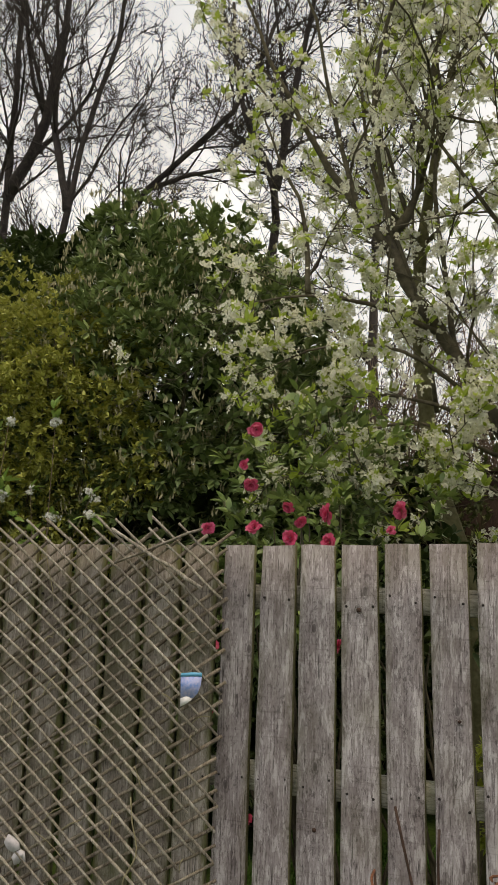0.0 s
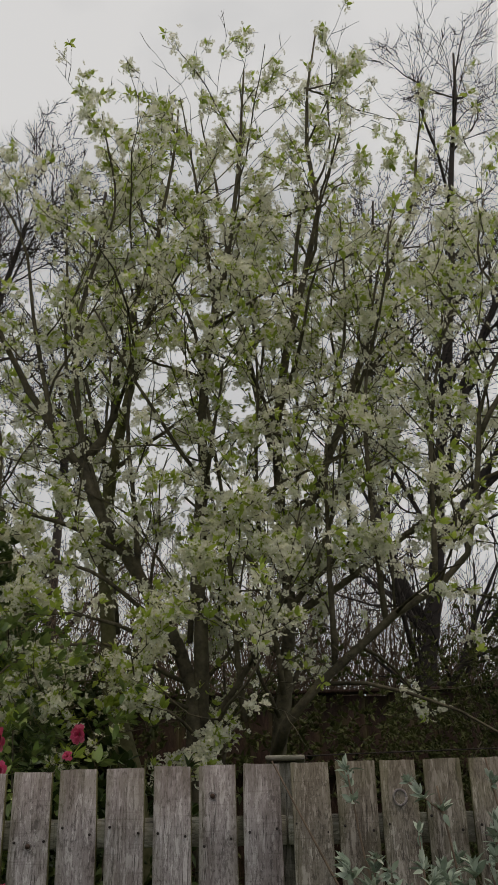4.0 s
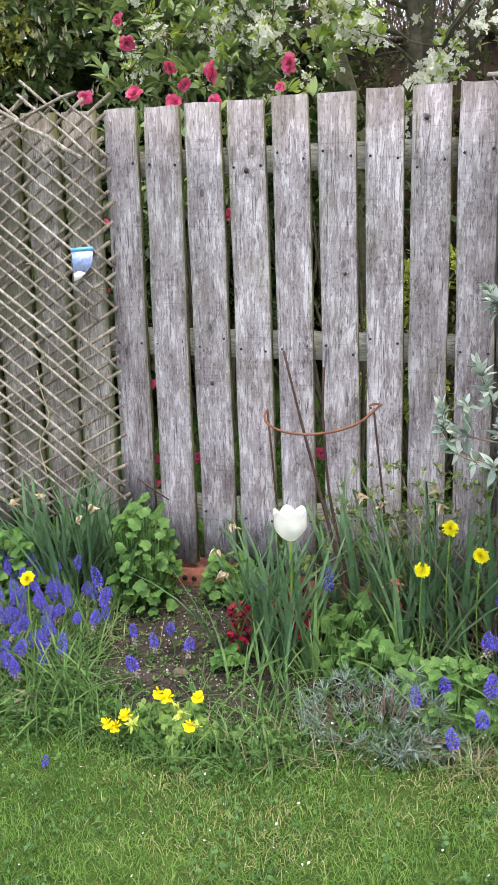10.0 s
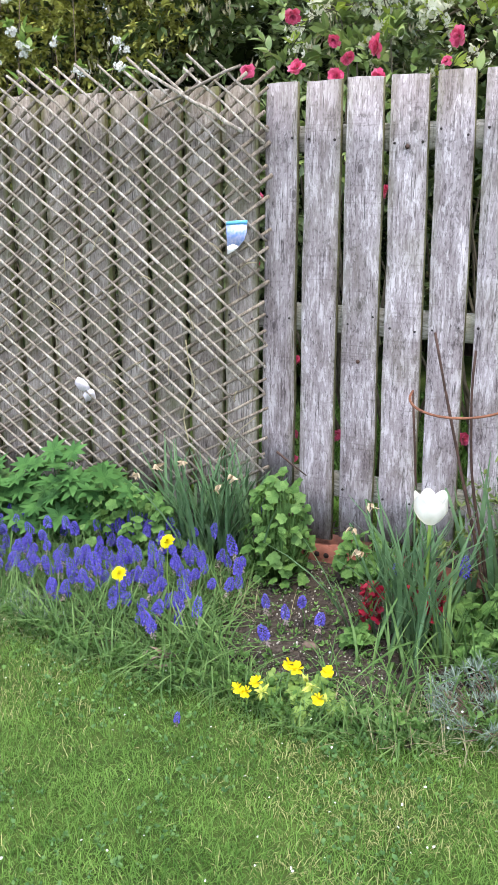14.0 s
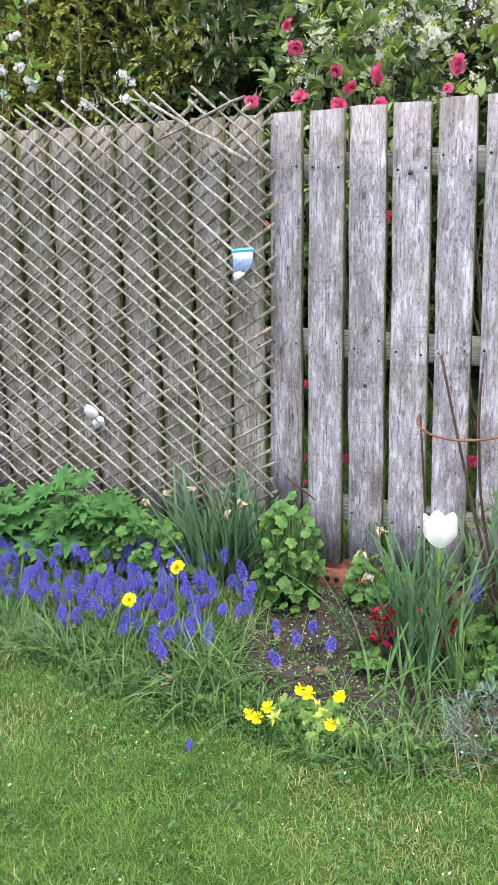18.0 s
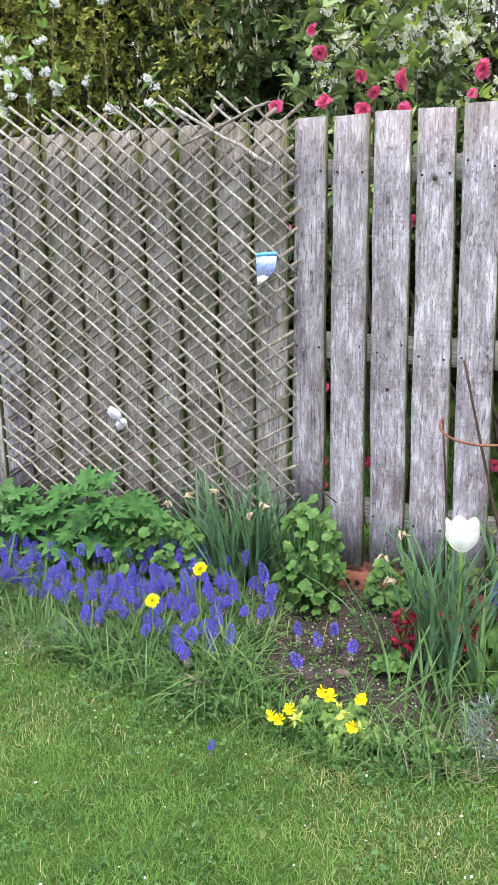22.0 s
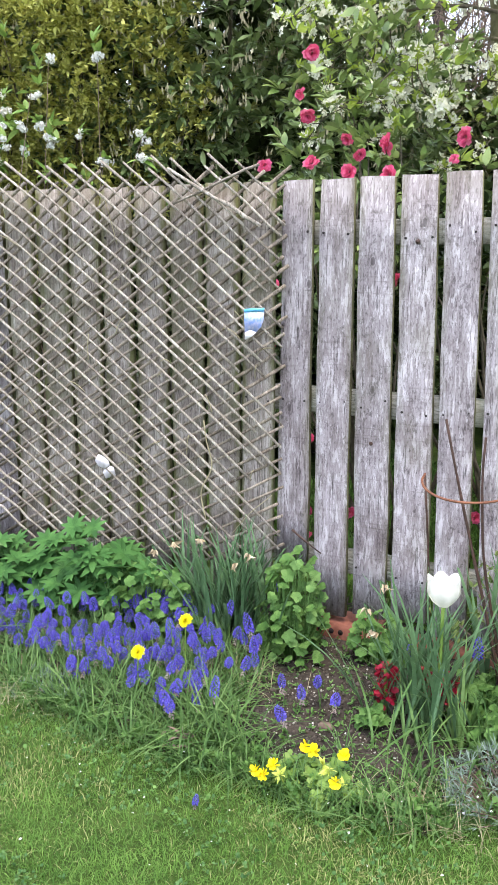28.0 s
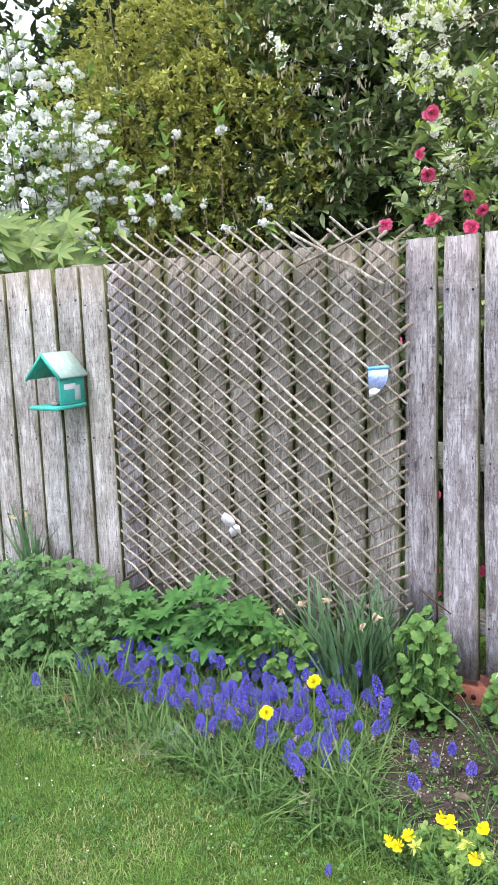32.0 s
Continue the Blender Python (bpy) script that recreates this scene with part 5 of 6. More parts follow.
part("leg", tube(smooth([(0.505, -0.10, -0.04), (0.495, -0.10, 0.3), (0.472, -0.10, 0.585)], 8), 0.0031, 6), M_CANE, hoop)
part("leg", tube(smooth([(0.80, -0.10, -0.04), (0.785, -0.10, 0.3), (0.752, -0.10, 0.605)], 8), 0.0031, 6), M_CANE, hoop)
arc = [(0.472, -0.10, 0.588)] + [(0.612 - 0.14 * math.cos(a), -0.10 - 0.15 * math.sin(a), 0.588 + 0.016 * a / math.pi - 0.028 * math.sin(a)) for a in np.linspace(0.25, math.pi - 0.2, 12)]
arc += [(0.762, -0.095, 0.608), (0.764, -0.075, 0.61), (0.75, -0.068, 0.61), (0.738, -0.08, 0.608), (0.744, -0.098, 0.606)]
part("hoop", tube(smooth(arc, 40), 0.0033, 7), M_RUST, hoop, "orange-brown rusty hoop")
for pts, rad in (([(0.75, -0.2, -0.05), (0.688, -0.2, 0.22), (0.624, -0.2, 0.46), (0.573, -0.2, 0.66), (0.549, -0.2, 0.76)], 0.0052), ([(0.755, -0.19, -0.05), (0.698, -0.19, 0.22), (0.659, -0.195, 0.42), (0.650, -0.2, 0.54), (0.646, -0.2, 0.65), (0.649, -0.2, 0.724)], 0.0048)):
    solid("cane", tube(smooth(pts, 14), np.linspace(rad, rad * 0.62, 14) * (1 + 0.12 * np.sin(np.arange(14) * 2.1)), 7), M_CANE, "dark brown bare cane stuck in the soil", "cane", "canes beside the hoop")


# ---- bed plants ----
def tuft(centre, spread, n, length, width, mat, r, lean=0.35, bend=0.4, steps=5):
    """Strap leaves rising from one crown."""
    az = r.uniform(0, 2 * math.pi, n)
    tl = np.abs(r.normal(0, lean, n))
    d = np.stack([np.cos(az) * np.sin(tl), np.sin(az) * np.sin(tl), np.cos(tl)], axis=1)
    y = unit(np.stack([np.cos(az), np.sin(az), np.zeros(n)], axis=1) - d * (np.cos(az) * d[:, 0] + np.sin(az) * d[:, 1])[:, None])
    rot = np.stack([np.cross(y, d), y, d], axis=2)
    p = np.stack([centre[0] + r.normal(0, spread[0], n), centre[1] + r.normal(0, spread[1], n), np.full(n, centre[2])], axis=1)
    out = []
    for b in (0.15, bend, bend * 1.9):
        m = r.random(n) < 0.45
        if m.any():
            out.append(scatter(blade(width, steps, b), p[m], rot[m], length * r.uniform(0.55, 1.1, m.sum())))
    return out


def clump(name, at, label, category, group=""):
    return thing(name, at, label, category, group)


r = np.random.default_rng(60)
# daffodil leaves with withered heads


def withered(parent, at, r, foot):
    part("flower_stalk", tube(smooth([foot, ((foot[0] + at[0]) / 2, (foot[1] + at[1]) / 2 - 0.01, at[2] * 0.6), (at[0] - 0.008, at[1], at[2] + 0.012), at], 8), 0.003, 5), M_DAFF, parent)
    d = unit(np.array([(r.normal(0, 0.5), -0.4, -0.6) for _ in range(7)]) + r.normal(0, 0.35, (7, 3)))
    part("withered_head", scatter(leaf(0.5, 4, 0.5, 0.4), np.tile(at, (7, 1)), aim(d, spread=1.5), r.uniform(0.014, 0.03, 7)), M_DEAD, parent, "papery brown withered flower", "stuff")


for (cx, cy), sp, n, ln, heads in (((-0.10, -0.17), (0.075, 0.04), 62, 0.40, ((-0.23, -0.25, 0.33), (-0.31, -0.24, 0.29), (-0.15, -0.24, 0.35), (-0.03, -0.25, 0.30), (0.01, -0.24, 0.33))),
                                   ((0.56, -0.33), (0.06, 0.05), 48, 0.38, ((0.44, -0.3, 0.34), (0.405, -0.32, 0.275), (0.44, -0.36, 0.235), (0.56, -0.26, 0.345))),
                                   ((0.90, -0.21), (0.085, 0.05), 95, 0.44, ((0.93, -0.26, 0.47), (0.95, -0.25, 0.42), (0.80, -0.22, 0.40), (0.74, -0.22, 0.42))),
                                   ((-1.47, -0.05), (0.04, 0.02), 30, 0.50, ((-1.44, -0.1, 0.47), (-1.52, -0.1, 0.45)))):
    ob = clump("daffodil_clump", (cx, cy, 0), "clump of daffodil leaves with withered flower heads", "daffodils", "daffodil clumps")
    for v, l, t in tuft((cx, cy, 0), sp, int((1.3 if cx > 0.8 else 2.0) * n), ln, 0.026, M_DAFF, r, 0.17, 0.22):
        for k in range(len(v) // 12):
            part("leaf", (v[12 * k:12 * k + 12], l[:20], t[:5]), M_DAFF, ob)
    for hd in heads:
        withered(ob, hd, r, (cx + 0.4 * (hd[0] - cx), cy, 0))
    swing(ob, min(max(-cx / 0.5, 0), 1))

# white tulip
tulip = thing("tulip", (0.60, -0.36, 0), "single white tulip in full flower", "tulip")
part("stem", tube(smooth([(0.60, -0.36, 0), (0.607, -0.36, 0.18), (0.606, -0.355, 0.342)], 8), 0.0045, 6), M_LIGHTLEAF, tulip)


def cup(at, height, radius, petals, flare=0.15):
    vs, fs, rows, cols = [], [], 7, 5
    for k in range(petals):
        a0 = 2 * math.pi * k / petals
        rr = radius * (1.0 if k % 2 else 0.93)
        b = len(vs)
        for i in range(rows):
            u = i / (rows - 1)
            w = 0.80 * math.sqrt(math.sin(math.pi * (0.10 + 0.845 * u)))
            rad = rr * (math.sin(math.pi * min(u * 0.75 + 0.1, 0.62)) ** 0.8 + flare * u * u)
            for j in range(cols):
                s = (j / (cols - 1) - 0.5) * 2
                a = a0 + s * w
                vs.append((at[0] + rad * math.cos(a), at[1] + rad * math.sin(a), at[2] + height * (u - 0.09 * s * s * u * u)))
        for i in range(rows - 1):
            for j in range(cols - 1):
                q = b + i * cols + j
                fs.append((q, q + 1, q + cols + 1, q + cols))
    return chunk(vs, fs)


part("flower", cup((0.606, -0.355, 0.338), 0.074, 0.039, 6, 0.10), M_TULIP, tulip, "creamy white cup of six petals")
for a, q, b in ((0.6, 0.26, 0.35), (2.6, 0.24, 0.3), (4.4, 0.2, 0.5)):
    part("leaf", scatter(blade(0.13, 7, b), [(0.60, -0.36, 0)], aim([(math.cos(a), math.sin(a), 0)], roll=np.zeros(1)), np.array([q])), M_DAFF, tulip, "broad blue-green leaf")



# grape hyacinths
def bell_spike(seed, height=0.05):
    """A dense spike of small hanging bells."""
    r = np.random.default_rng(seed)
    n = 66
    u = (np.arange(n) + 0.5) / n
    a = np.arange(n) * 2.4
    rad = 0.0088 * np.sin(math.pi * (0.26 + 0.68 * u)) ** 0.8
    p = np.stack([np.cos(a) * rad, np.sin(a) * rad, u * height], axis=1)
    d = np.stack([np.cos(a), np.sin(a), -0.9 + 1.6 * u], axis=1)
    bell = tube([(0, 0, 0), (0, 0.35, 0), (0, 0.75, 0), (0, 1.0, 0)], [0.18, 0.45, 0.42, 0.28], 5)
    me = build("flower_spike", [scatter(bell, p, aim(d), 0.0056 * (1.15 - 0.65 * u) * r.uniform(0.85, 1.15, n))])
    me.materials.append(M_BLUE)
    me.shade_smooth()
    return me


SPIKES = [bell_spike(k, hgt) for k, hgt in enumerate((0.029, 0.034, 0.041, 0.024))]
spent = build("spent_flower", [scatter(leaf(0.5, 3, 0.3, 0.2), np.stack([np.zeros(14), np.zeros(14), -np.linspace(0.002, 0.022, 14)], axis=1), aim(np.stack([np.cos(np.arange(14) * 2.4), np.sin(np.arange(14) * 2.4), np.full(14, -0.3)], axis=1)), np.full(14, 0.010))])
spent.materials.append(foliage("spent_bell", (0.28, 0.2, 0.2), (0.4, 0.3, 0.28), (0.5, 0.42, 0.36), 0.7))
stem_meshes = []
for k in range(3):
    s = build("stem", [tube(smooth([(0, 0, -1), (0.02 * (k - 1), 0.03, -0.5), (0, 0, 0)], 5), [0.02, 0.02, 0.018, 0.016, 0.014], 5)])
    s.materials.append(M_MUSCLEAF)
    stem_meshes.append(s)


def muscari(x, y, z, r, lean=0.12):
    """One flower stem whose spike starts at height z."""
    ob = thing("grape_hyacinth", (x, y, 0), "violet-blue grape hyacinth flower spike", "flower", "grape hyacinths")
    dx, dy = r.normal(0, lean) * z, r.normal(0, lean) * z
    st = new("stem", stem_meshes[r.integers(3)])
    st.parent = ob
    d = Vector((dx, dy, z))
    st.matrix_local = Matrix.Translation((dx, dy, z)) @ d.to_track_quat("Z", "Y").to_matrix().to_4x4() @ Matrix.Diagonal((0.1, 0.1, d.length + 0.01, 1))
    turn = (d + Vector((r.normal(0, 0.02), r.normal(0, 0.02), 0.03))).to_track_quat("Z", "Y").to_matrix().to_4x4()
    fl = new("flower_spike", SPIKES[r.integers(4)])
    fl.parent = ob
    s = r.uniform(0.78, 1.06)
    fl.matrix_local = Matrix.Translation((dx, dy, z)) @ turn @ Matrix.Diagonal((s, s, s * r.uniform(0.95, 1.25), 1)) @ pose(0, 0, 0, 0, 0, r.uniform(0, 360))
    if r.random() < (0.85 if y < -0.42 else 0.35):
        sp = new("spent_flower", spent)
        sp.parent = ob
        sp.matrix_local = Matrix.Translation((dx, dy, z)) @ turn
    return swing(ob, min(max(-x / 0.7, 0), 1))


def inside(poly, x, y):
    hit = False
    for (ax, ay), (bx, by) in zip(poly, poly[1:] + poly[:1]):
        if (ay > y) != (by > y) and x < (bx - ax) * (y - ay) / (by - ay) + ax:
            hit = not hit
    return hit


PATCH = [(-1.02, -0.40), (-0.90, -0.28), (-0.68, -0.22), (-0.27, -0.17), (0.10, -0.30), (0.12, -0.5), (0.07, -0.70), (-0.2, -0.68), (-0.5, -0.56)]
made, rm = 0, np.random.default_rng(61)
x, y = -0.4, -0.4
while made < 212:
    if rm.random() < 0.45:
        x, y = x + rm.normal(0, 0.035), y + rm.normal(0, 0.03)
    else:
        x, y = rm.uniform(-1.03, 0.15), rm.uniform(-0.75, -0.15)
    if inside(PATCH, x, y) and rm.random() < 1.05 + 0.7 * (y + 0.15):
        muscari(x, y, rm.uniform(0.05, 0.105) + 0.03 * (y > -0.35), rm)
        made += 1
for x, y, z in ((0.23, -0.45, 0.08), (0.27, -0.47, 0.07), (0.31, -0.40, 0.08), (0.31, -0.58, 0.08), (0.36, -0.46, 0.06), (0.23, -0.885, 0.008), (0.06, -0.15, 0.2), (0.52, -0.3, 0.16), (0.66, -0.28, 0.18), (0.62, -0.3, 0.14),
                (1.03, -0.46, 0.16), (1.06, -0.45, 0.16), (1.07, -0.5, 0.13), (1.09, -0.52, 0.11), (1.01, -0.55, 0.10), (0.95, -0.58, 0.09), (1.13, -0.5, 0.12), (1.08, -0.62, 0.08), (1.02, -0.66, 0.06), (1.12, -0.3, 0.2), (1.1, -0.25, 0.22), (-1.02, -0.56, 0.06)):
    ob = muscari(x, y, z, rm)
    if y < -0.85:
        ob.scale = (0.55, 0.55, 0.55)
n = 3400
pts = []
while len(pts) < n:
    x, y = rm.uniform(-1.08, 0.2), rm.uniform(-0.8, -0.15)
    if inside(PATCH, x, y) or (y < -0.5 and rm.random() < 0.25 and y > bed_edge(x)):
        pts.append((x, y, 0.0))
pts = np.array(pts)
az = rm.uniform(0, 2 * math.pi, n)
tlt = np.abs(rm.normal(0, 0.55, n))
dd = np.stack([np.cos(az) * np.sin(tlt), np.sin(az) * np.sin(tlt), np.cos(tlt)], axis=1)
yy = unit(np.cross(np.cross(dd, np.stack([np.cos(az), np.sin(az), np.full(n, 0.05)], axis=1)), dd) + 1e-5)
rot = np.stack([np.cross(yy, dd), yy, dd], axis=2)
solid("grape_hyacinth_leaves", [scatter(blade(0.024, 5, b), pts[k::3], rot[k::3], rm.uniform(0.08, 0.18, len(pts[k::3]))) for k, b in enumerate((0.25, 0.6, 1.0))], M_MUSCLEAF, "mat of thin arching grape hyacinth leaves", "leaves", kind="stuff")


# leafy clumps
def palmate(centre, n, lobes, size, r, wide, spread, hmin, hmax, mat, ob, tilt=0.5, arc=5.6, cut=0.9, lift=0.1, single=False):
    """Rounded leaves made of lobes on stalks, over a dome."""
    lv, st = [], []
    tm = leaf(wide, 4, 0.12, 0.12, cut)
    for _ in range(n):
        a, q = r.uniform(0, 2 * math.pi), math.sqrt(r.random())
        x, y = centre[0] + spread[0] * q * math.cos(a), centre[1] + spread[1] * q * math.sin(a)
        z = hmin + (hmax - hmin) * (math.sqrt(max(0, 1 - q * q)) * 0.8 + 0.2) * r.uniform(0.02, 1.05)
        nrm = unit(np.array((r.normal(0.25 * math.cos(a), tilt * 0.6), r.normal(-0.45, tilt * 0.5), 1.0)))
        xx = unit(np.cross(nrm, (r.normal(), r.normal(), 0.01)))
        yv = np.cross(nrm, xx)
        ang = np.linspace(-arc / 2, arc / 2, lobes) + r.uniform(0, 6)
        dirs = unit(np.cos(ang)[:, None] * yv + np.sin(ang)[:, None] * xx + lift * nrm)
        s = size * r.uniform(0.6, 1.15)
        lv.append(scatter(tm, np.tile((x, y, z), (lobes, 1)), np.stack([unit(np.cross(dirs, nrm)), dirs, unit(np.cross(np.cross(dirs, nrm), dirs))], axis=2), s * r.uniform(0.85, 1.1, lobes)))
        st.append(tube(smooth([(centre[0] + 0.35 * (x - centre[0]), centre[1] + 0.35 * (y - centre[1]), 0), (x * 0.8 + centre[0] * 0.2, y * 0.8 + centre[1] * 0.2, z * 0.6), (x, y, z)], 4), 0.0016, 3))
    if single:
        for blades, stalk in zip(lv, st):
            part("leaf", [blades, stalk], mat, ob)
        return
    part("leaves", lv, mat, ob, kind="stuff")
    part("stalks", st, mat, ob, kind="stuff")


r = np.random.default_rng(62)
for c, n, sp, h in (((-0.54, -0.18), 74, (0.26, 0.11), 0.33), ((-0.80, -0.21), 56, (0.2, 0.12), 0.28)):
    ob = clump("lupin", (*c, 0), "lupin clump with fingered green leaves", "lupin", "lupins")
    palmate(c, n, 9, 0.062, r, 0.36, sp, 0.08, h, M_LUPIN, ob, 0.5, 5.7, 0.8, 0.2, True)
    swing(ob)
ob = clump("cranesbill", (-1.22, -0.22, 0), "dense mound of cut-leaved cranesbill", "plant")
palmate((-1.22, -0.24), 900, 7, 0.0245, r, 0.55, (0.46, 0.2), 0.06, 0.345, M_GERAN, ob, 0.5, 5.2, 1.1, 0.05)
swing(ob)
for c, n, sp, h in (((0.11, -0.15), 84, (0.10, 0.12), 0.30), ((-0.36, -0.24), 95, (0.19, 0.09), 0.24), ((0.36, -0.10), 34, (0.09, 0.06), 0.16), ((0.74, -0.26), 46, (0.13, 0.09), 0.15), ((1.0, -0.5), 52, (0.13, 0.10), 0.13), ((0.82, -0.4), 34, (0.12, 0.07), 0.14), ((0.46, -0.42), 10, (0.03, 0.04), 0.06)):
    ob = clump("columbine", (*c, 0), "columbine foliage with rounded green leaflets", "plant", "columbines")
    palmate(c, int(2.5 * n), 6, 0.0205, r, 0.85, sp, 0.02, h * 1.08, M_AQUI, ob, 0.8, 4.9, 1.2, 0.12)
    swing(ob, min(max(-c[0] / 0.5, 0), 1))

# dandelions
M_LEMON = foliage("lemon_petal", (0.84, 0.73, 0.012), (0.87, 0.78, 0.02), (0.90, 0.82, 0.04), 0.6, 0.3, 120, 0.15)
DAISY = chunk([(-0.07, 0, 0), (0.07, 0, 0), (0.13, 0.6, 0.03), (0.1, 1, 0), (-0.1, 1, 0), (-0.13, 0.6, 0.03)], [(0, 1, 2, 5), (5, 2, 3, 4)])
for x, y, z in ((-0.02, -0.52, 0.23), (-0.116, -0.6, 0.155), (0.97, -0.3, 0.38), (1.04, -0.3, 0.32), (0.91, -0.3, 0.27)):
    ob = thing("dandelion", (x, y, 0), "yellow dandelion flower on a thin stalk", "flower", "dandelions")
    part("stalk", tube(smooth([(x + 0.01, y, 0), (x - 0.004, y, z * 0.6), (x, y, z)], 6), 0.0018, 5), M_LIGHTLEAF, ob)
    part("flower_head", rose_like((x, y, z), (r.normal(0, 0.15), -0.75, 0.66), 0.0145, r, 320, DAISY), M_LEMON, ob)

# yellow primroses at the edge of the bed
prim = thing("primrose", (0.42, -0.71, 0), "low primrose with yellow flowers and lime bracts", "flower")
palmate((0.43, -0.71), 60, 5, 0.022, r, 0.7, (0.12, 0.07), 0.01, 0.055, M_LIGHTLEAF, prim, 0.5, 4.4, 1.2)
for x, y, z in ((0.33, -0.79, 0.06), (0.36, -0.765, 0.07), (0.395, -0.675, 0.075), (0.415, -0.672, 0.07), (0.49, -0.675, 0.08), (0.505, -0.76, 0.07), (0.345, -0.785, 0.055)):
    part("flower", scatter(PETAL, np.tile((x, y, z), (7, 1)), aim(np.stack([np.cos(np.arange(7) * 0.9), -0.55 + 0.55 * np.sin(np.arange(7) * 0.9), 0.35 + 0.8 * np.sin(np.arange(7) * 0.9)], axis=1) + r.normal(0, 0.15, (7, 3)), spread=0.4), r.uniform(0.013, 0.019, 7)), M_YELLOW, prim, "golden yellow flower")
for x, y, z in ((0.47, -0.72, 0.065), (0.515, -0.75, 0.06), (0.38, -0.78, 0.06), (0.45, -0.7, 0.06)):
    part("bract", scatter(leaf(0.4, 3, 0.2, 0.2), np.tile((x, y, z), (9, 1)), aim(r.normal(0, 1, (9, 3)) + (0, -0.3, 0.8)), r.uniform(0.014, 0.026, 9)), M_LIME, prim, "pale lime bracts")

# red hyacinths and a small coral flower
for x, y, z0, hgt in ((0.475, -0.37, 0.055, 0.10), (0.58, -0.34, 0.09, 0.08), (0.625, -0.33, 0.08, 0.06)):
    ob = thing("red_hyacinth", (x, y, 0), "deep red hyacinth flower leaning over the soil", "flower", "red hyacinths")
    n = 70
    a, u = np.arange(n) * 2.4, (np.arange(n) + 0.5) / n
    q = 0.021 * np.sqrt(r.random(n))
    p = np.stack([x + q * np.cos(a), y + q * np.sin(a), z0 + hgt * u], axis=1)
    part("flower_spike", scatter(PETAL, p, aim(np.stack([np.cos(a), np.sin(a), np.full(n, 0.3)], axis=1) + r.normal(0, 0.5, (n, 3)), spread=1.6), r.uniform(0.013, 0.021, n)), M_RED, ob)
    part("stem", tube([(x, y, 0), (x, y, z0 + hgt * 0.9)], 0.005, 6), M_LIGHTLEAF, ob)
M_CORAL = foliage("coral_petal", (0.35, 0.06, 0.05), (0.5, 0.12, 0.09), (0.62, 0.26, 0.2), 0.6)
ob = thing("coral_flower", (0.845, -0.3, 0), "small fading coral flower spike", "flower")
p = np.stack([0.845 + r.normal(0, 0.010, 26), -0.3 + r.normal(0, 0.01, 26), r.uniform(0.17, 0.25, 26)], axis=1)
part("petals", scatter(leaf(0.5, 3, 0.3, 0.3), p, aim(sphere_dirs(26, r) + (0, 0, -0.5)), r.uniform(0.01, 0.018, 26)), M_CORAL, ob)
part("stem", tube([(0.85, -0.3, 0), (0.845, -0.3, 0.24)], 0.0022, 5), M_LIGHTLEAF, ob)

# silver dianthus cushion
ob = thing("dianthus", (0.87, -0.58, 0), "cushion of silver-grey needle leaves", "plant")
n = 420
a, q = r.uniform(0, 2 * math.pi, n), np.sqrt(r.random(n))
lump = np.array([noise.noise(Vector((2.6 * u * math.cos(v), 2.6 * u * math.sin(v), 4.4))) for u, v in zip(q, a)])
p = np.stack([0.87 + 0.18 * q * np.cos(a), -0.58 + 0.14 * q * np.sin(a), (0.085 + 0.09 * lump) * np.sqrt(1 - q * q * 0.75) * r.uniform(0.4, 1.15, n)], axis=1)
p = p[(lump > -0.28) & (p[:, 2] > 0.004)]
n = len(p)
d = unit(np.stack([(p[:, 0] - 0.87) * 4, (p[:, 1] + 0.58) * 4 - 0.15, np.full(n, 0.8)], axis=1))
part("leaves", rosettes(leaf(0.085, 3, 0.1, 0.2), p, d, 9, 0.027, r, 0.75, 0.2), M_LAV, ob, kind="stuff")
part("stems", [tube([(0.87 + 0.3 * (v[0] - 0.87), -0.58 + 0.3 * (v[1] + 0.58), 0), v], 0.0014, 3) for v in p[:220]], M_TWIG, ob, kind="stuff")
ob = thing("dianthus", (-0.36, -0.66, 0), "small cushion of silver-blue needle leaves", "plant")
p = np.stack([-0.36 + r.normal(0, 0.06, 60), -0.66 + r.normal(0, 0.035, 60), r.uniform(0.01, 0.05, 60)], axis=1)
part("leaves", rosettes(leaf(0.09, 3, 0.1, 0.25), p, np.tile((0, 0, 1.0), (60, 1)), 9, 0.028, r, 0.8, 0.2), M_LAV, ob, kind="stuff")

# grassy tufts along the bed
for x, y, n, ln, lean in ((0.16, -0.66, 80, 0.20, 0.4), (-0.27, -0.68, 40, 0.17, 0.25), (0.60, -0.52, 16, 0.22, 0.4), (0.66, -0.62, 26, 0.18, 0.5), (1.12, -0.62, 40, 0.2, 0.6), (-1.12, -0.5, 44, 0.2, 0.5), (-0.75, -0.58, 90, 0.22, 0.5), (0.47, -0.58, 16, 0.13, 0.4), (1.2, -0.52, 26, 0.28, 0.5), (0.74, -0.45, 30, 0.2, 0.45), (0.88, -0.36, 30, 0.24, 0.4), (0.98, -0.4, 24, 0.2, 0.5), (0.68, -0.36, 26, 0.28, 0.35), (1.15, -0.4, 50, 0.24, 0.5), (0.05, -0.6, 40, 0.15, 0.5), (-0.5, -0.64, 60, 0.16, 0.6)):
    ob = clump("grass_tuft", (x, y, 0), "tuft of arching green grass leaves", "grass", "tufts along the bed")
    part("leaves", tuft((x, y, 0), (0.045, 0.035), n, ln, 0.028, M_MUSCLEAF, r, lean, 0.6), M_MUSCLEAF, ob, kind="stuff")
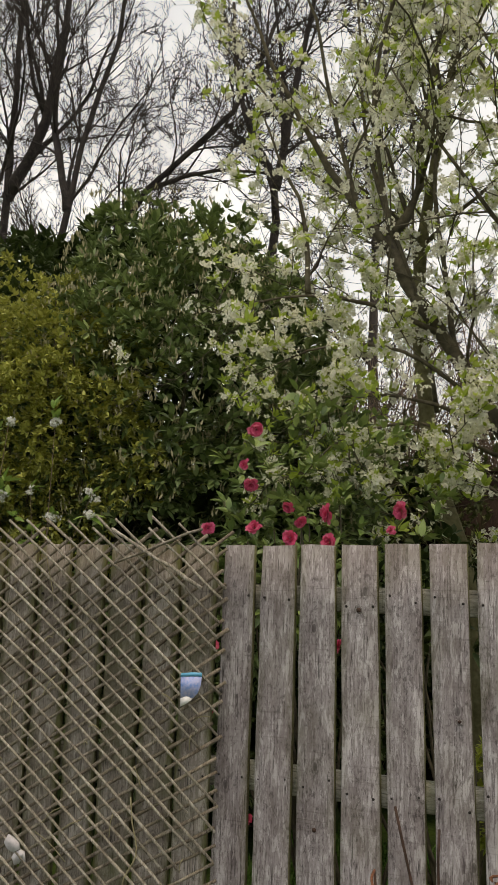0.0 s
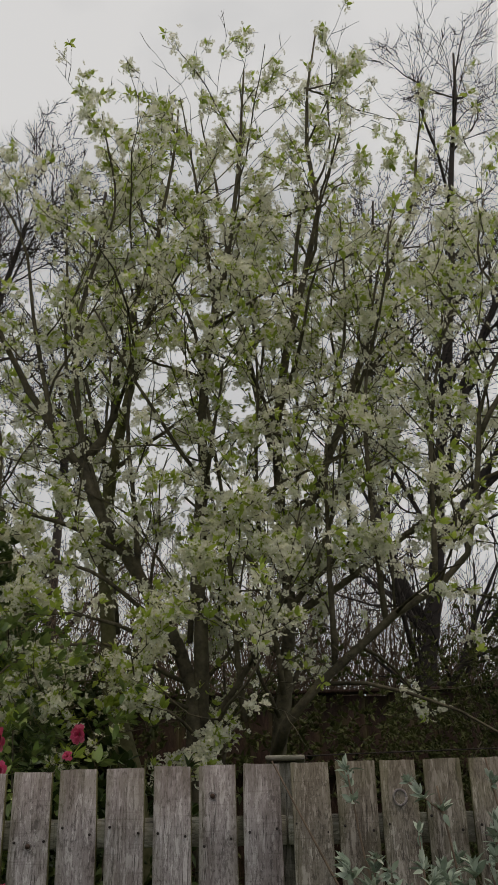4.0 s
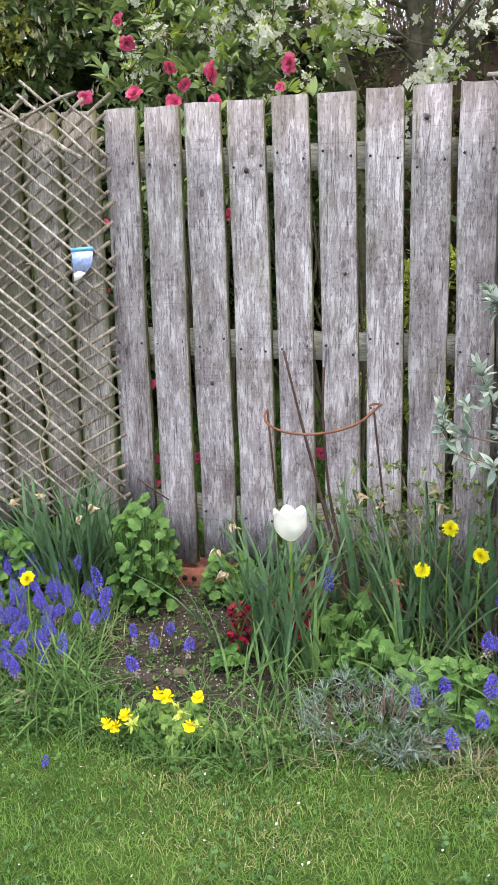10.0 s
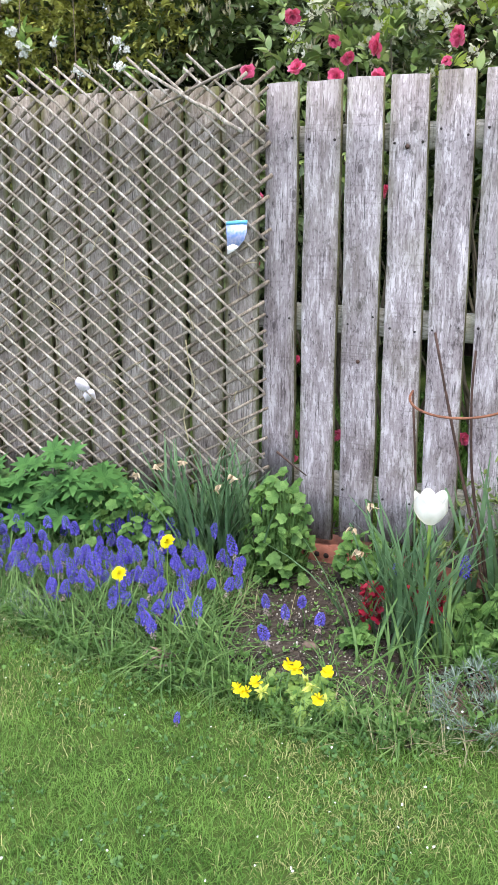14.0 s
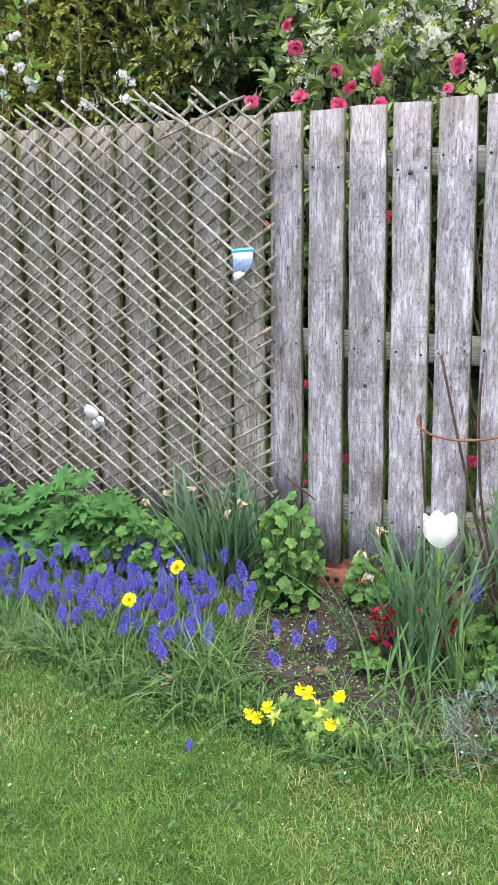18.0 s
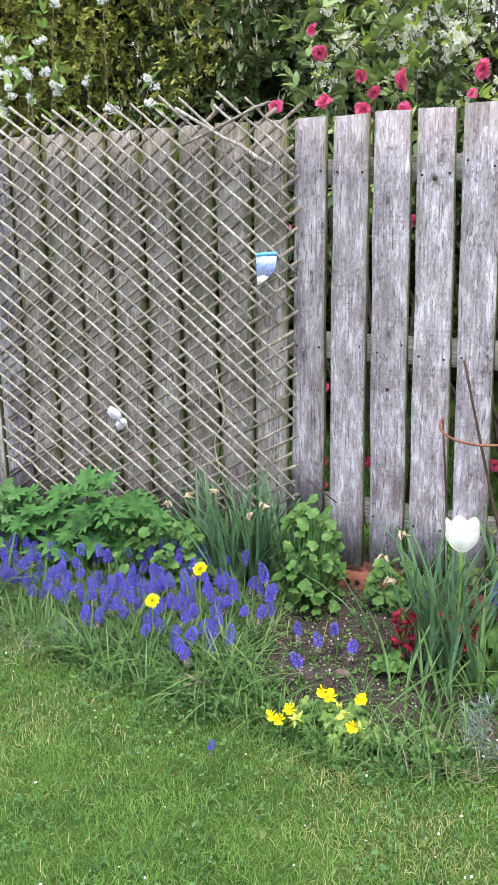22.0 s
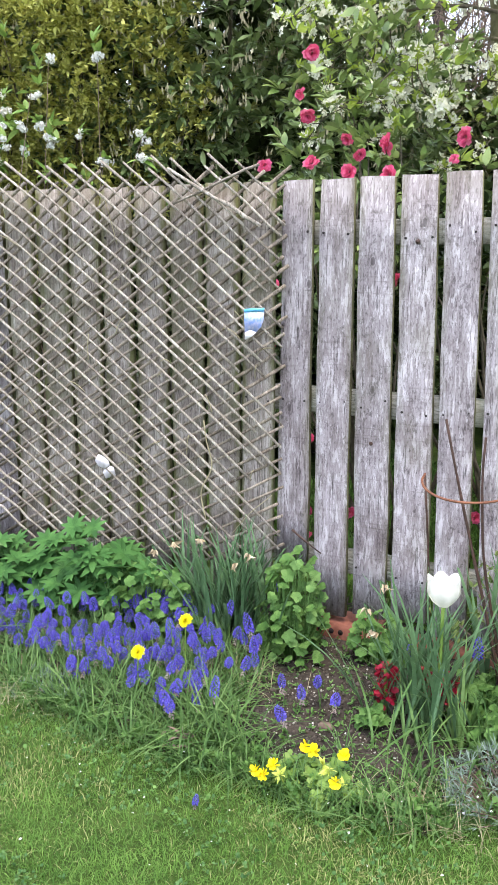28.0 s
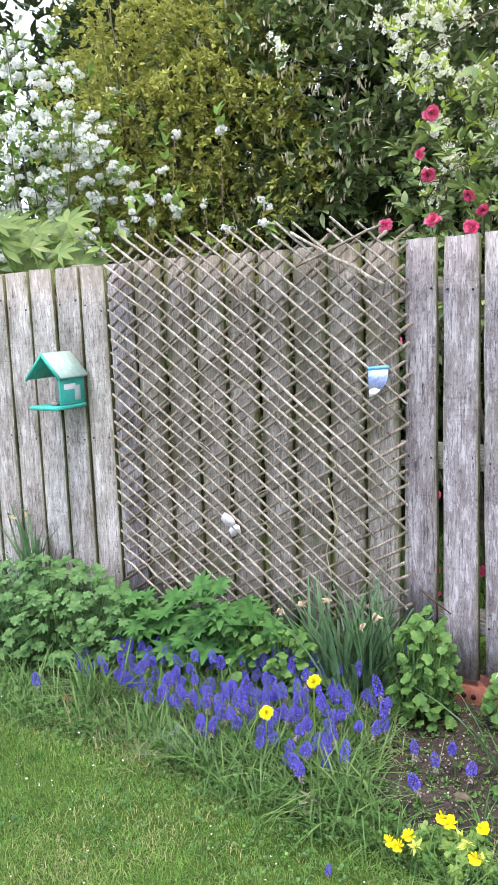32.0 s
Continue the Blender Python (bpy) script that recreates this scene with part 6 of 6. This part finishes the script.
for x, y, n in ((1.05, -0.62, 90), (-0.45, -0.72, 60), (-0.72, -0.66, 50), (0.7, -0.7, 60), (0.02, -0.38, 60)):
    ob = clump("straw_litter", (x, y, 0.012), "litter of dry straw-coloured leaves", "straw", "dry litter")
    part("leaves", tuft((x, y, 0.012), (0.08, 0.04), int(2.2 * n), 0.085, 0.014, M_STRAW, r, 1.2, 0.5), M_STRAW, ob, kind="stuff")

# thin grass and weeds at the front of the bed
n = 5200
x = r.uniform(-1.4, 1.4, n)
y = bed_edge(x) + np.abs(r.normal(0, 0.085, n)) - 0.02
m = ~((x > 0.1) & (x < 0.42) & (y > -0.64))
x, y = x[m], y[m]
n = len(x)
az, tl = r.uniform(0, 2 * math.pi, n), np.abs(r.normal(0, 0.55, n))
dd = np.stack([np.cos(az) * np.sin(tl), np.sin(az) * np.sin(tl), np.cos(tl)], axis=1)
yy = unit(np.cross(np.cross(dd, np.stack([np.cos(az), np.sin(az), np.full(n, 0.05)], axis=1)), dd) + 1e-5)
rot = np.stack([np.cross(yy, dd), yy, dd], axis=2)
pp = np.stack([x, y, np.zeros(n)], axis=1)
solid("edge_grass", [scatter(blade(0.032, 3, b), pp[k::3], rot[k::3], r.uniform(0.04, 0.11, len(pp[k::3]))) for k, b in enumerate((0.2, 0.6, 1.1))], M_MUSCLEAF, "thin unmown grass along the bed's front", "grass", kind="stuff")
x = r.uniform(-1.3, 1.35, 700)
y = bed_edge(x) + np.abs(r.normal(0, 0.07, 700))
pp = np.stack([x, y, r.uniform(0.012, 0.04, 700)], axis=1)
solid("edge_weeds", rosettes(leaf(0.85, 4, 0.15, 0.12, 1.2), pp, np.tile((0, -0.2, 0.6), (700, 1)), 5, 0.016, r, 0.8, 0.2), M_AQUI, "low round-leaved weeds along the bed's front", "weeds", kind="stuff")

# dark small-leaved shrub at the fence foot
ob = thing("low_shrub", (1.1, -0.16, 0), "low dark twiggy shrub with small leaves", "shrub")
p, o = shell(520, (1.02, -0.11, 0.22), (0.42, 0.10, 0.26), r, 0.6, 0.4, 3.0)
part("leaves", rosettes(LEAF_M, p, o, 6, 0.021, r, 1.0, 0.3), foliage("low_shrub_leaf", (0.045, 0.08, 0.02), (0.11, 0.165, 0.045), (0.25, 0.32, 0.10), 0.5, 0.2, 20), ob, kind="stuff")
part("stems", stems_to((1.1, -0.16, 0), p, r, 0.0022, 60), M_TWIG, ob, kind="stuff")

# buddleja: felted grey leaves on arching stems
budd = thing("buddleja", (1.5, -0.22, 0), "buddleja with felted grey-green leaves on arching stems", "shrub")
rb = np.random.default_rng(70)
stem_tubes, lp_, ld_ = [], [], []


def spray(points, r0, first, step, side=4, side_len=0.14):
    pts = smooth(points, 24)
    stem_tubes.append(tube(pts, np.linspace(r0, 0.0022, 24), 6))
    for i in range(int(first * 24), 24, step):
        d = unit(pts[min(i + 1, 23)] - pts[i - 1])
        lp_.append(pts[i]), ld_.append(d)
        for _ in range(side):
            if rb.random() < 0.75:
                sd = turned(d, rb.normal(0.8, 0.2), rb)
                ln = side_len * rb.uniform(0.4, 1.1)
                sp = smooth([pts[i], pts[i] + sd * ln * 0.5 + (0, 0, 0.01), pts[i] + sd * ln + (0, 0, 0.03)], 5)
                stem_tubes.append(tube(sp, np.linspace(0.0026, 0.0013, 5), 4))
                for q in (2, 4):
                    lp_.append(sp[q]), ld_.append(unit(sp[q] - sp[q - 1]))


for tipx, tipz, tipy in ((1.32, 1.1, -0.2), (1.47, 1.14, -0.16), (1.6, 1.1, -0.2), (1.72, 1.05, -0.16), (1.82, 0.98, -0.2), (1.25, 1.1, -0.28), (1.40, 1.08, -0.3), (1.55, 1.05, -0.32), (1.68, 0.98, -0.3), (1.15, 1.0, -0.25), (1.32, 0.98, -0.33), (1.5, 0.95, -0.36), (1.78, 0.88, -0.28), (1.9, 0.75, -0.25), (1.22, 0.86, -0.3), (1.42, 0.82, -0.36), (1.62, 0.8, -0.36), (1.14, 0.95, -0.2), (1.55, 0.66, -0.38)):
    spray([(1.5 + rb.normal(0, 0.05), -0.22, 0), (1.5 + 0.35 * (tipx - 1.5), tipy + 0.02, tipz * 0.5), (tipx + 0.03, tipy, tipz * 0.86), (tipx, tipy - 0.02, tipz)], 0.008, 0.5, 2)
for tipx, tipz, tipy in ((1.18, 1.33, -0.10), (1.38, 1.3, -0.12), (1.5, 1.36, -0.10), (1.64, 1.3, -0.12), (1.78, 1.24, -0.12)):
    spray([(1.5 + rb.normal(0, 0.05), -0.22, 0), (1.5 + 0.35 * (tipx - 1.5), tipy + 0.02, tipz * 0.5), (tipx + 0.03, tipy, tipz * 0.86), (tipx, tipy - 0.02, tipz)], 0.006, 0.7, 3, 1, 0.07)
for pts in ([(1.5, -0.25, 0), (1.35, -0.32, 0.35), (1.14, -0.33, 0.58), (1.0, -0.3, 0.60)], [(1.5, -0.25, 0), (1.35, -0.36, 0.3), (1.15, -0.36, 0.5), (0.96, -0.32, 0.585)], [(1.5, -0.25, 0), (1.3, -0.34, 0.5), (1.05, -0.32, 0.68)], [(1.5, -0.28, 0), (1.42, -0.36, 0.25), (1.3, -0.4, 0.36), (1.16, -0.38, 0.385)],
            [(1.5, -0.28, 0), (1.42, -0.5, 0.1), (1.34, -0.55, 0.16), (1.27, -0.56, 0.2)], [(1.5, -0.25, 0), (1.42, -0.34, 0.35), (1.28, -0.36, 0.5), (1.2, -0.34, 0.56)], [(1.5, -0.25, 0), (1.4, -0.3, 0.45), (1.2, -0.28, 0.74), (1.07, -0.24, 0.86)]):
    spray(pts, 0.005, 0.62, 3, 2, 0.07)
stem_tubes.append(tube(smooth([(1.42, -0.2, 0.5), (1.25, -0.15, 0.9), (1.09, -0.06, 1.2), (1.0, -0.04, 1.37)], 12), np.linspace(0.005, 0.002, 12), 5))
part("stems", stem_tubes, M_TWIG, budd, "pale brown stems", "stuff")
lp_, ld_ = np.array(lp_), np.array(ld_)
young = rb.random(len(lp_)) < 0.42
part("young_leaves", rosettes(leaf(0.34, 4, 0.2, -0.1, 0.85), lp_[young] + ld_[young] * 0.012, ld_[young] + (0, -0.3, 0.5), 7, 0.032, rb, 0.5, 0.3, 0.8), M_GREYPALE, budd, "pale felted young leaves", "stuff")
part("leaves", rosettes(leaf(0.38, 4, 0.14, 0.3, 0.85), lp_, ld_, 11, 0.0355, rb, 0.85, 0.25, 0.6), M_GREY, budd, kind="stuff")

# ---- litter on the soil ----
rs = np.random.default_rng(80)
rock = chunk([(0.5, 0, 0), (-0.5, 0.1, 0), (0, 0.55, 0.05), (0.05, -0.5, 0), (0.05, 0.05, 0.45), (0, 0, -0.4)], [(0, 2, 4), (2, 1, 4), (1, 3, 4), (3, 0, 4), (2, 0, 5), (1, 2, 5), (3, 1, 5), (0, 3, 5)])


def strewn(n, x0, x1, ymin, ymax, lo, hi, sink=0.1):
    x, y = rs.uniform(x0, x1, n * 3), rs.uniform(ymin, ymax, n * 3)
    m = (y > bed_edge(x) + 0.02)
    x, y = x[m][:n], y[m][:n]
    s = lo + (hi - lo) * rs.random(len(x)) ** 3
    return np.stack([x, y, ground_z(x, y) + s * sink], axis=1), s


p, s = strewn(5200, -1.5, 1.9, -0.8, 0.1, 0.004, 0.02)
solid("soil_crumbs", scatter(rock, p, aim(sphere_dirs(len(p), rs), spread=2), s), M_CLOD, "crumbs and clods of dark soil", "soil", kind="stuff", flat=True)
p, s = strewn(4200, 0.05, 0.75, -0.74, 0.02, 0.003, 0.013)
solid("soil_crumbs", scatter(rock, p, aim(sphere_dirs(len(p), rs), spread=2), s), M_CLOD, "fine crumbs of bare dark soil", "soil", kind="stuff", flat=True)
p, s = strewn(900, -0.2, 0.8, -0.74, 0.0, 0.004, 0.008, 0.5)
solid("seedlings", rosettes(LEAF_S, p + (0, 0, 0.004), np.tile((0, 0, 0.4), (len(p), 1)), 4, 0.014, rs, 0.9, 0.3), M_AQUI, "tiny seedlings on the bare soil", "seedlings", kind="stuff")
p, s = strewn(900, 0.05, 0.7, -0.72, 0.0, 0.003, 0.009, 0.4)
solid("grit", scatter(rock, p, aim(sphere_dirs(len(p), rs), spread=2), s), M_PEBBLE, "pale grit and small stones on the soil", "stones", kind="stuff", flat=True)
solid("wood_chip", sheet([(0.345, 0.012), (0.35, 0.028), (0.372, 0.032), (0.388, 0.022), (0.378, 0.012)], -0.5, 0.014), M_TWIG, "small brown chip of wood on the soil", "wood chip", flat=True)
solid("dead_leaf", scatter(leaf(0.6, 4, 0.4, 0.5), [(-0.86, -0.62, 0.02)] * 3, aim([(1, 0.1, 0.1), (-1, 0, 0.2), (0.5, -1, 0.2)]), np.array([0.03, 0.03, 0.022])), foliage("crimson_petal", (0.25, 0.02, 0.03), (0.38, 0.05, 0.06), (0.45, 0.1, 0.1)), "fallen crimson petals on the soil", "petals")
solid("dry_seed_head", scatter(leaf(0.5, 4, 0.4, 0.4), np.tile((0.10, -0.74, 0.03), (26, 1)) + rs.normal(0, 0.018, (26, 3)) * (1.3, 1, 0.5), aim(sphere_dirs(26, rs) + (0, 0, 0.3)), rs.uniform(0.02, 0.035, 26)), plain("dry_brown_leaf", (0.10, 0.07, 0.05), (0.26, 0.20, 0.15), 0.9, 80), "clump of dry brown leaves at the bed's edge", "dead leaves")
vine = smooth([(-0.23, -0.06, 0.35), (-0.25, -0.05, 0.44), (-0.215, -0.045, 0.52), (-0.235, -0.04, 0.60), (-0.245, -0.035, 0.66)], 16)
swing(solid("dry_tendril", tube(vine, 0.0022, 5), M_STRAW, "dry pale tendril hanging on the trellis", "tendril"))
tw = [tube(smooth([(x, -0.036, z), (x + dx * 0.5, -0.042, z + dz * 0.5 + 0.01), (x + dx, -0.04, z + dz)], 6), 0.0014, 4) for x, z, dx, dz in zip(rs.uniform(-1.0, -0.05, 26), rs.uniform(0.3, 1.2, 26), rs.normal(0, 0.05, 26), rs.normal(0, 0.06, 26))]
swing(solid("dry_twigs", tw, M_STRAW, "dry twigs caught in the trellis", "twigs", kind="stuff"))

# ---- grass beyond the fence ----
nb = 16000
bx, by = rs.uniform(-0.6, 2.2, nb), rs.uniform(0.16, 2.2, nb)
bdir = unit(np.stack([rs.normal(0, 0.4, nb), rs.normal(0, 0.4, nb), np.ones(nb)], axis=1))
bside = unit(np.cross(bdir, np.stack([np.cos(bx * 90), np.sin(bx * 90), np.zeros(nb)], axis=1)))
solid("back_grass", scatter(blade(0.09, 2, 0.5), np.stack([bx, by, np.zeros(nb)], axis=1), np.stack([bside, np.cross(bdir, bside), bdir], axis=2), rs.uniform(0.04, 0.11, nb)), M_GRASS, "rough grass seen between the boards", "grass", kind="stuff")

# ---- lawn ----
ng = 300000
gxs, gys = rs.uniform(-1.75, 1.9, ng), rs.uniform(-1.5, -0.2, ng)
near_edge = gys < bed_edge(gxs) + 0.05 + rs.normal(0, 0.02, ng)
dens = np.array([noise.noise(Vector((a * 4, b * 4, 3.3))) for a, b in zip(gxs, gys)])
m = near_edge & (rs.random(ng) < 0.85 + 0.5 * dens)
gp = np.stack([gxs[m], gys[m], ground_z(gxs[m], gys[m])], axis=1)
n = len(gp)
az = rs.uniform(0, 2 * math.pi, n)
tlt = np.abs(rs.normal(0, 0.5, n))
dd = np.stack([np.cos(az) * np.sin(tlt), np.sin(az) * np.sin(tlt), np.cos(tlt)], axis=1)
yy = unit(np.cross(np.cross(dd, np.stack([np.cos(az), np.sin(az), np.full(n, 0.05)], axis=1)), dd) + 1e-5)
rot = np.stack([np.cross(yy, dd), yy, dd], axis=2)
dry = rs.random(n) < np.clip(0.075 + 0.40 * np.array([noise.noise(Vector((a * 2.2, b * 3, 8.1))) + 0.6 * noise.noise(Vector((a * 9, b * 9, 2.1))) + 1.1 * math.exp(-((a - 1.12) / 0.22) ** 2 - ((b + 0.72) / 0.12) ** 2) + 0.7 * math.exp(-((a - 0.6) / 0.2) ** 2 - ((b + 0.86) / 0.07) ** 2) + 0.7 * math.exp(-((a + 0.75) / 0.25) ** 2 - ((b + 0.74) / 0.06) ** 2) for a, b in gp[:, :2]]), 0.03, 0.75)
ln = rs.uniform(0.009, 0.025, n)
for nm, sel, mat, lab in (("lawn_grass", ~dry, M_GRASS, "short mown green grass"), ("dry_grass", dry, M_DRYGRASS, "dry pale grass blades in the lawn")):
    idx = np.where(sel)[0]
    solid(nm, [scatter(blade(0.075, 2, b), gp[idx[k::2]], rot[idx[k::2]], ln[idx[k::2]]) for k, b in enumerate((0.3, 0.8))], mat, lab, "grass", kind="stuff")
nw = 3600
x, y = rs.uniform(-1.6, 1.7, nw), rs.uniform(-1.45, -0.4, nw)
f = np.array([noise.noise(Vector((a * 5, b * 5, 1.2))) for a, b in zip(x, y)])
m = (y < bed_edge(x)) & (f > 0.02)
p = np.stack([x[m], y[m], 0.016 + 0.012 * rs.random(m.sum())], axis=1)
solid("lawn_weeds", rosettes(leaf(0.85, 3, 0.15, 0.1, 1.3), p, np.tile((0, 0, 0.6), (len(p), 1)), 4, 0.009, rs, 0.9, 0.1), M_GERAN, "clover and weeds scattered through the lawn", "weeds", kind="stuff")
nc = 2600
x, y = rs.uniform(-1.6, 1.7, nc), rs.uniform(-1.1, -0.2, nc)
m = (np.abs(y - bed_edge(x) + 0.05) < 0.14 * rs.random(nc) + 0.03)
p = np.stack([x[m], y[m], 0.012 + 0.02 * rs.random(m.sum())], axis=1)
solid("clover", rosettes(leaf(0.95, 3, 0.15, 0.1, 1.4), p, np.tile((0, 0, 0.6), (len(p), 1)), 3, 0.009, rs, 0.9, 0.1), M_AQUI, "clover and small weeds along the lawn's edge", "clover", kind="stuff")
x, y = rs.uniform(-1.4, 1.4, 260), rs.uniform(-1.4, -0.5, 260)
p = np.stack([x, y, 0.03 + 0.015 * rs.random(260)], axis=1)
solid("fallen_petals", scatter(leaf(0.8, 3, 0.2, 0.1, 1.2), p, aim(sphere_dirs(260, rs) * (1, 1, 0.3)), rs.uniform(0.003, 0.0075, 260)), M_WHITE, "small white petals fallen on the lawn", "petals", kind="stuff")
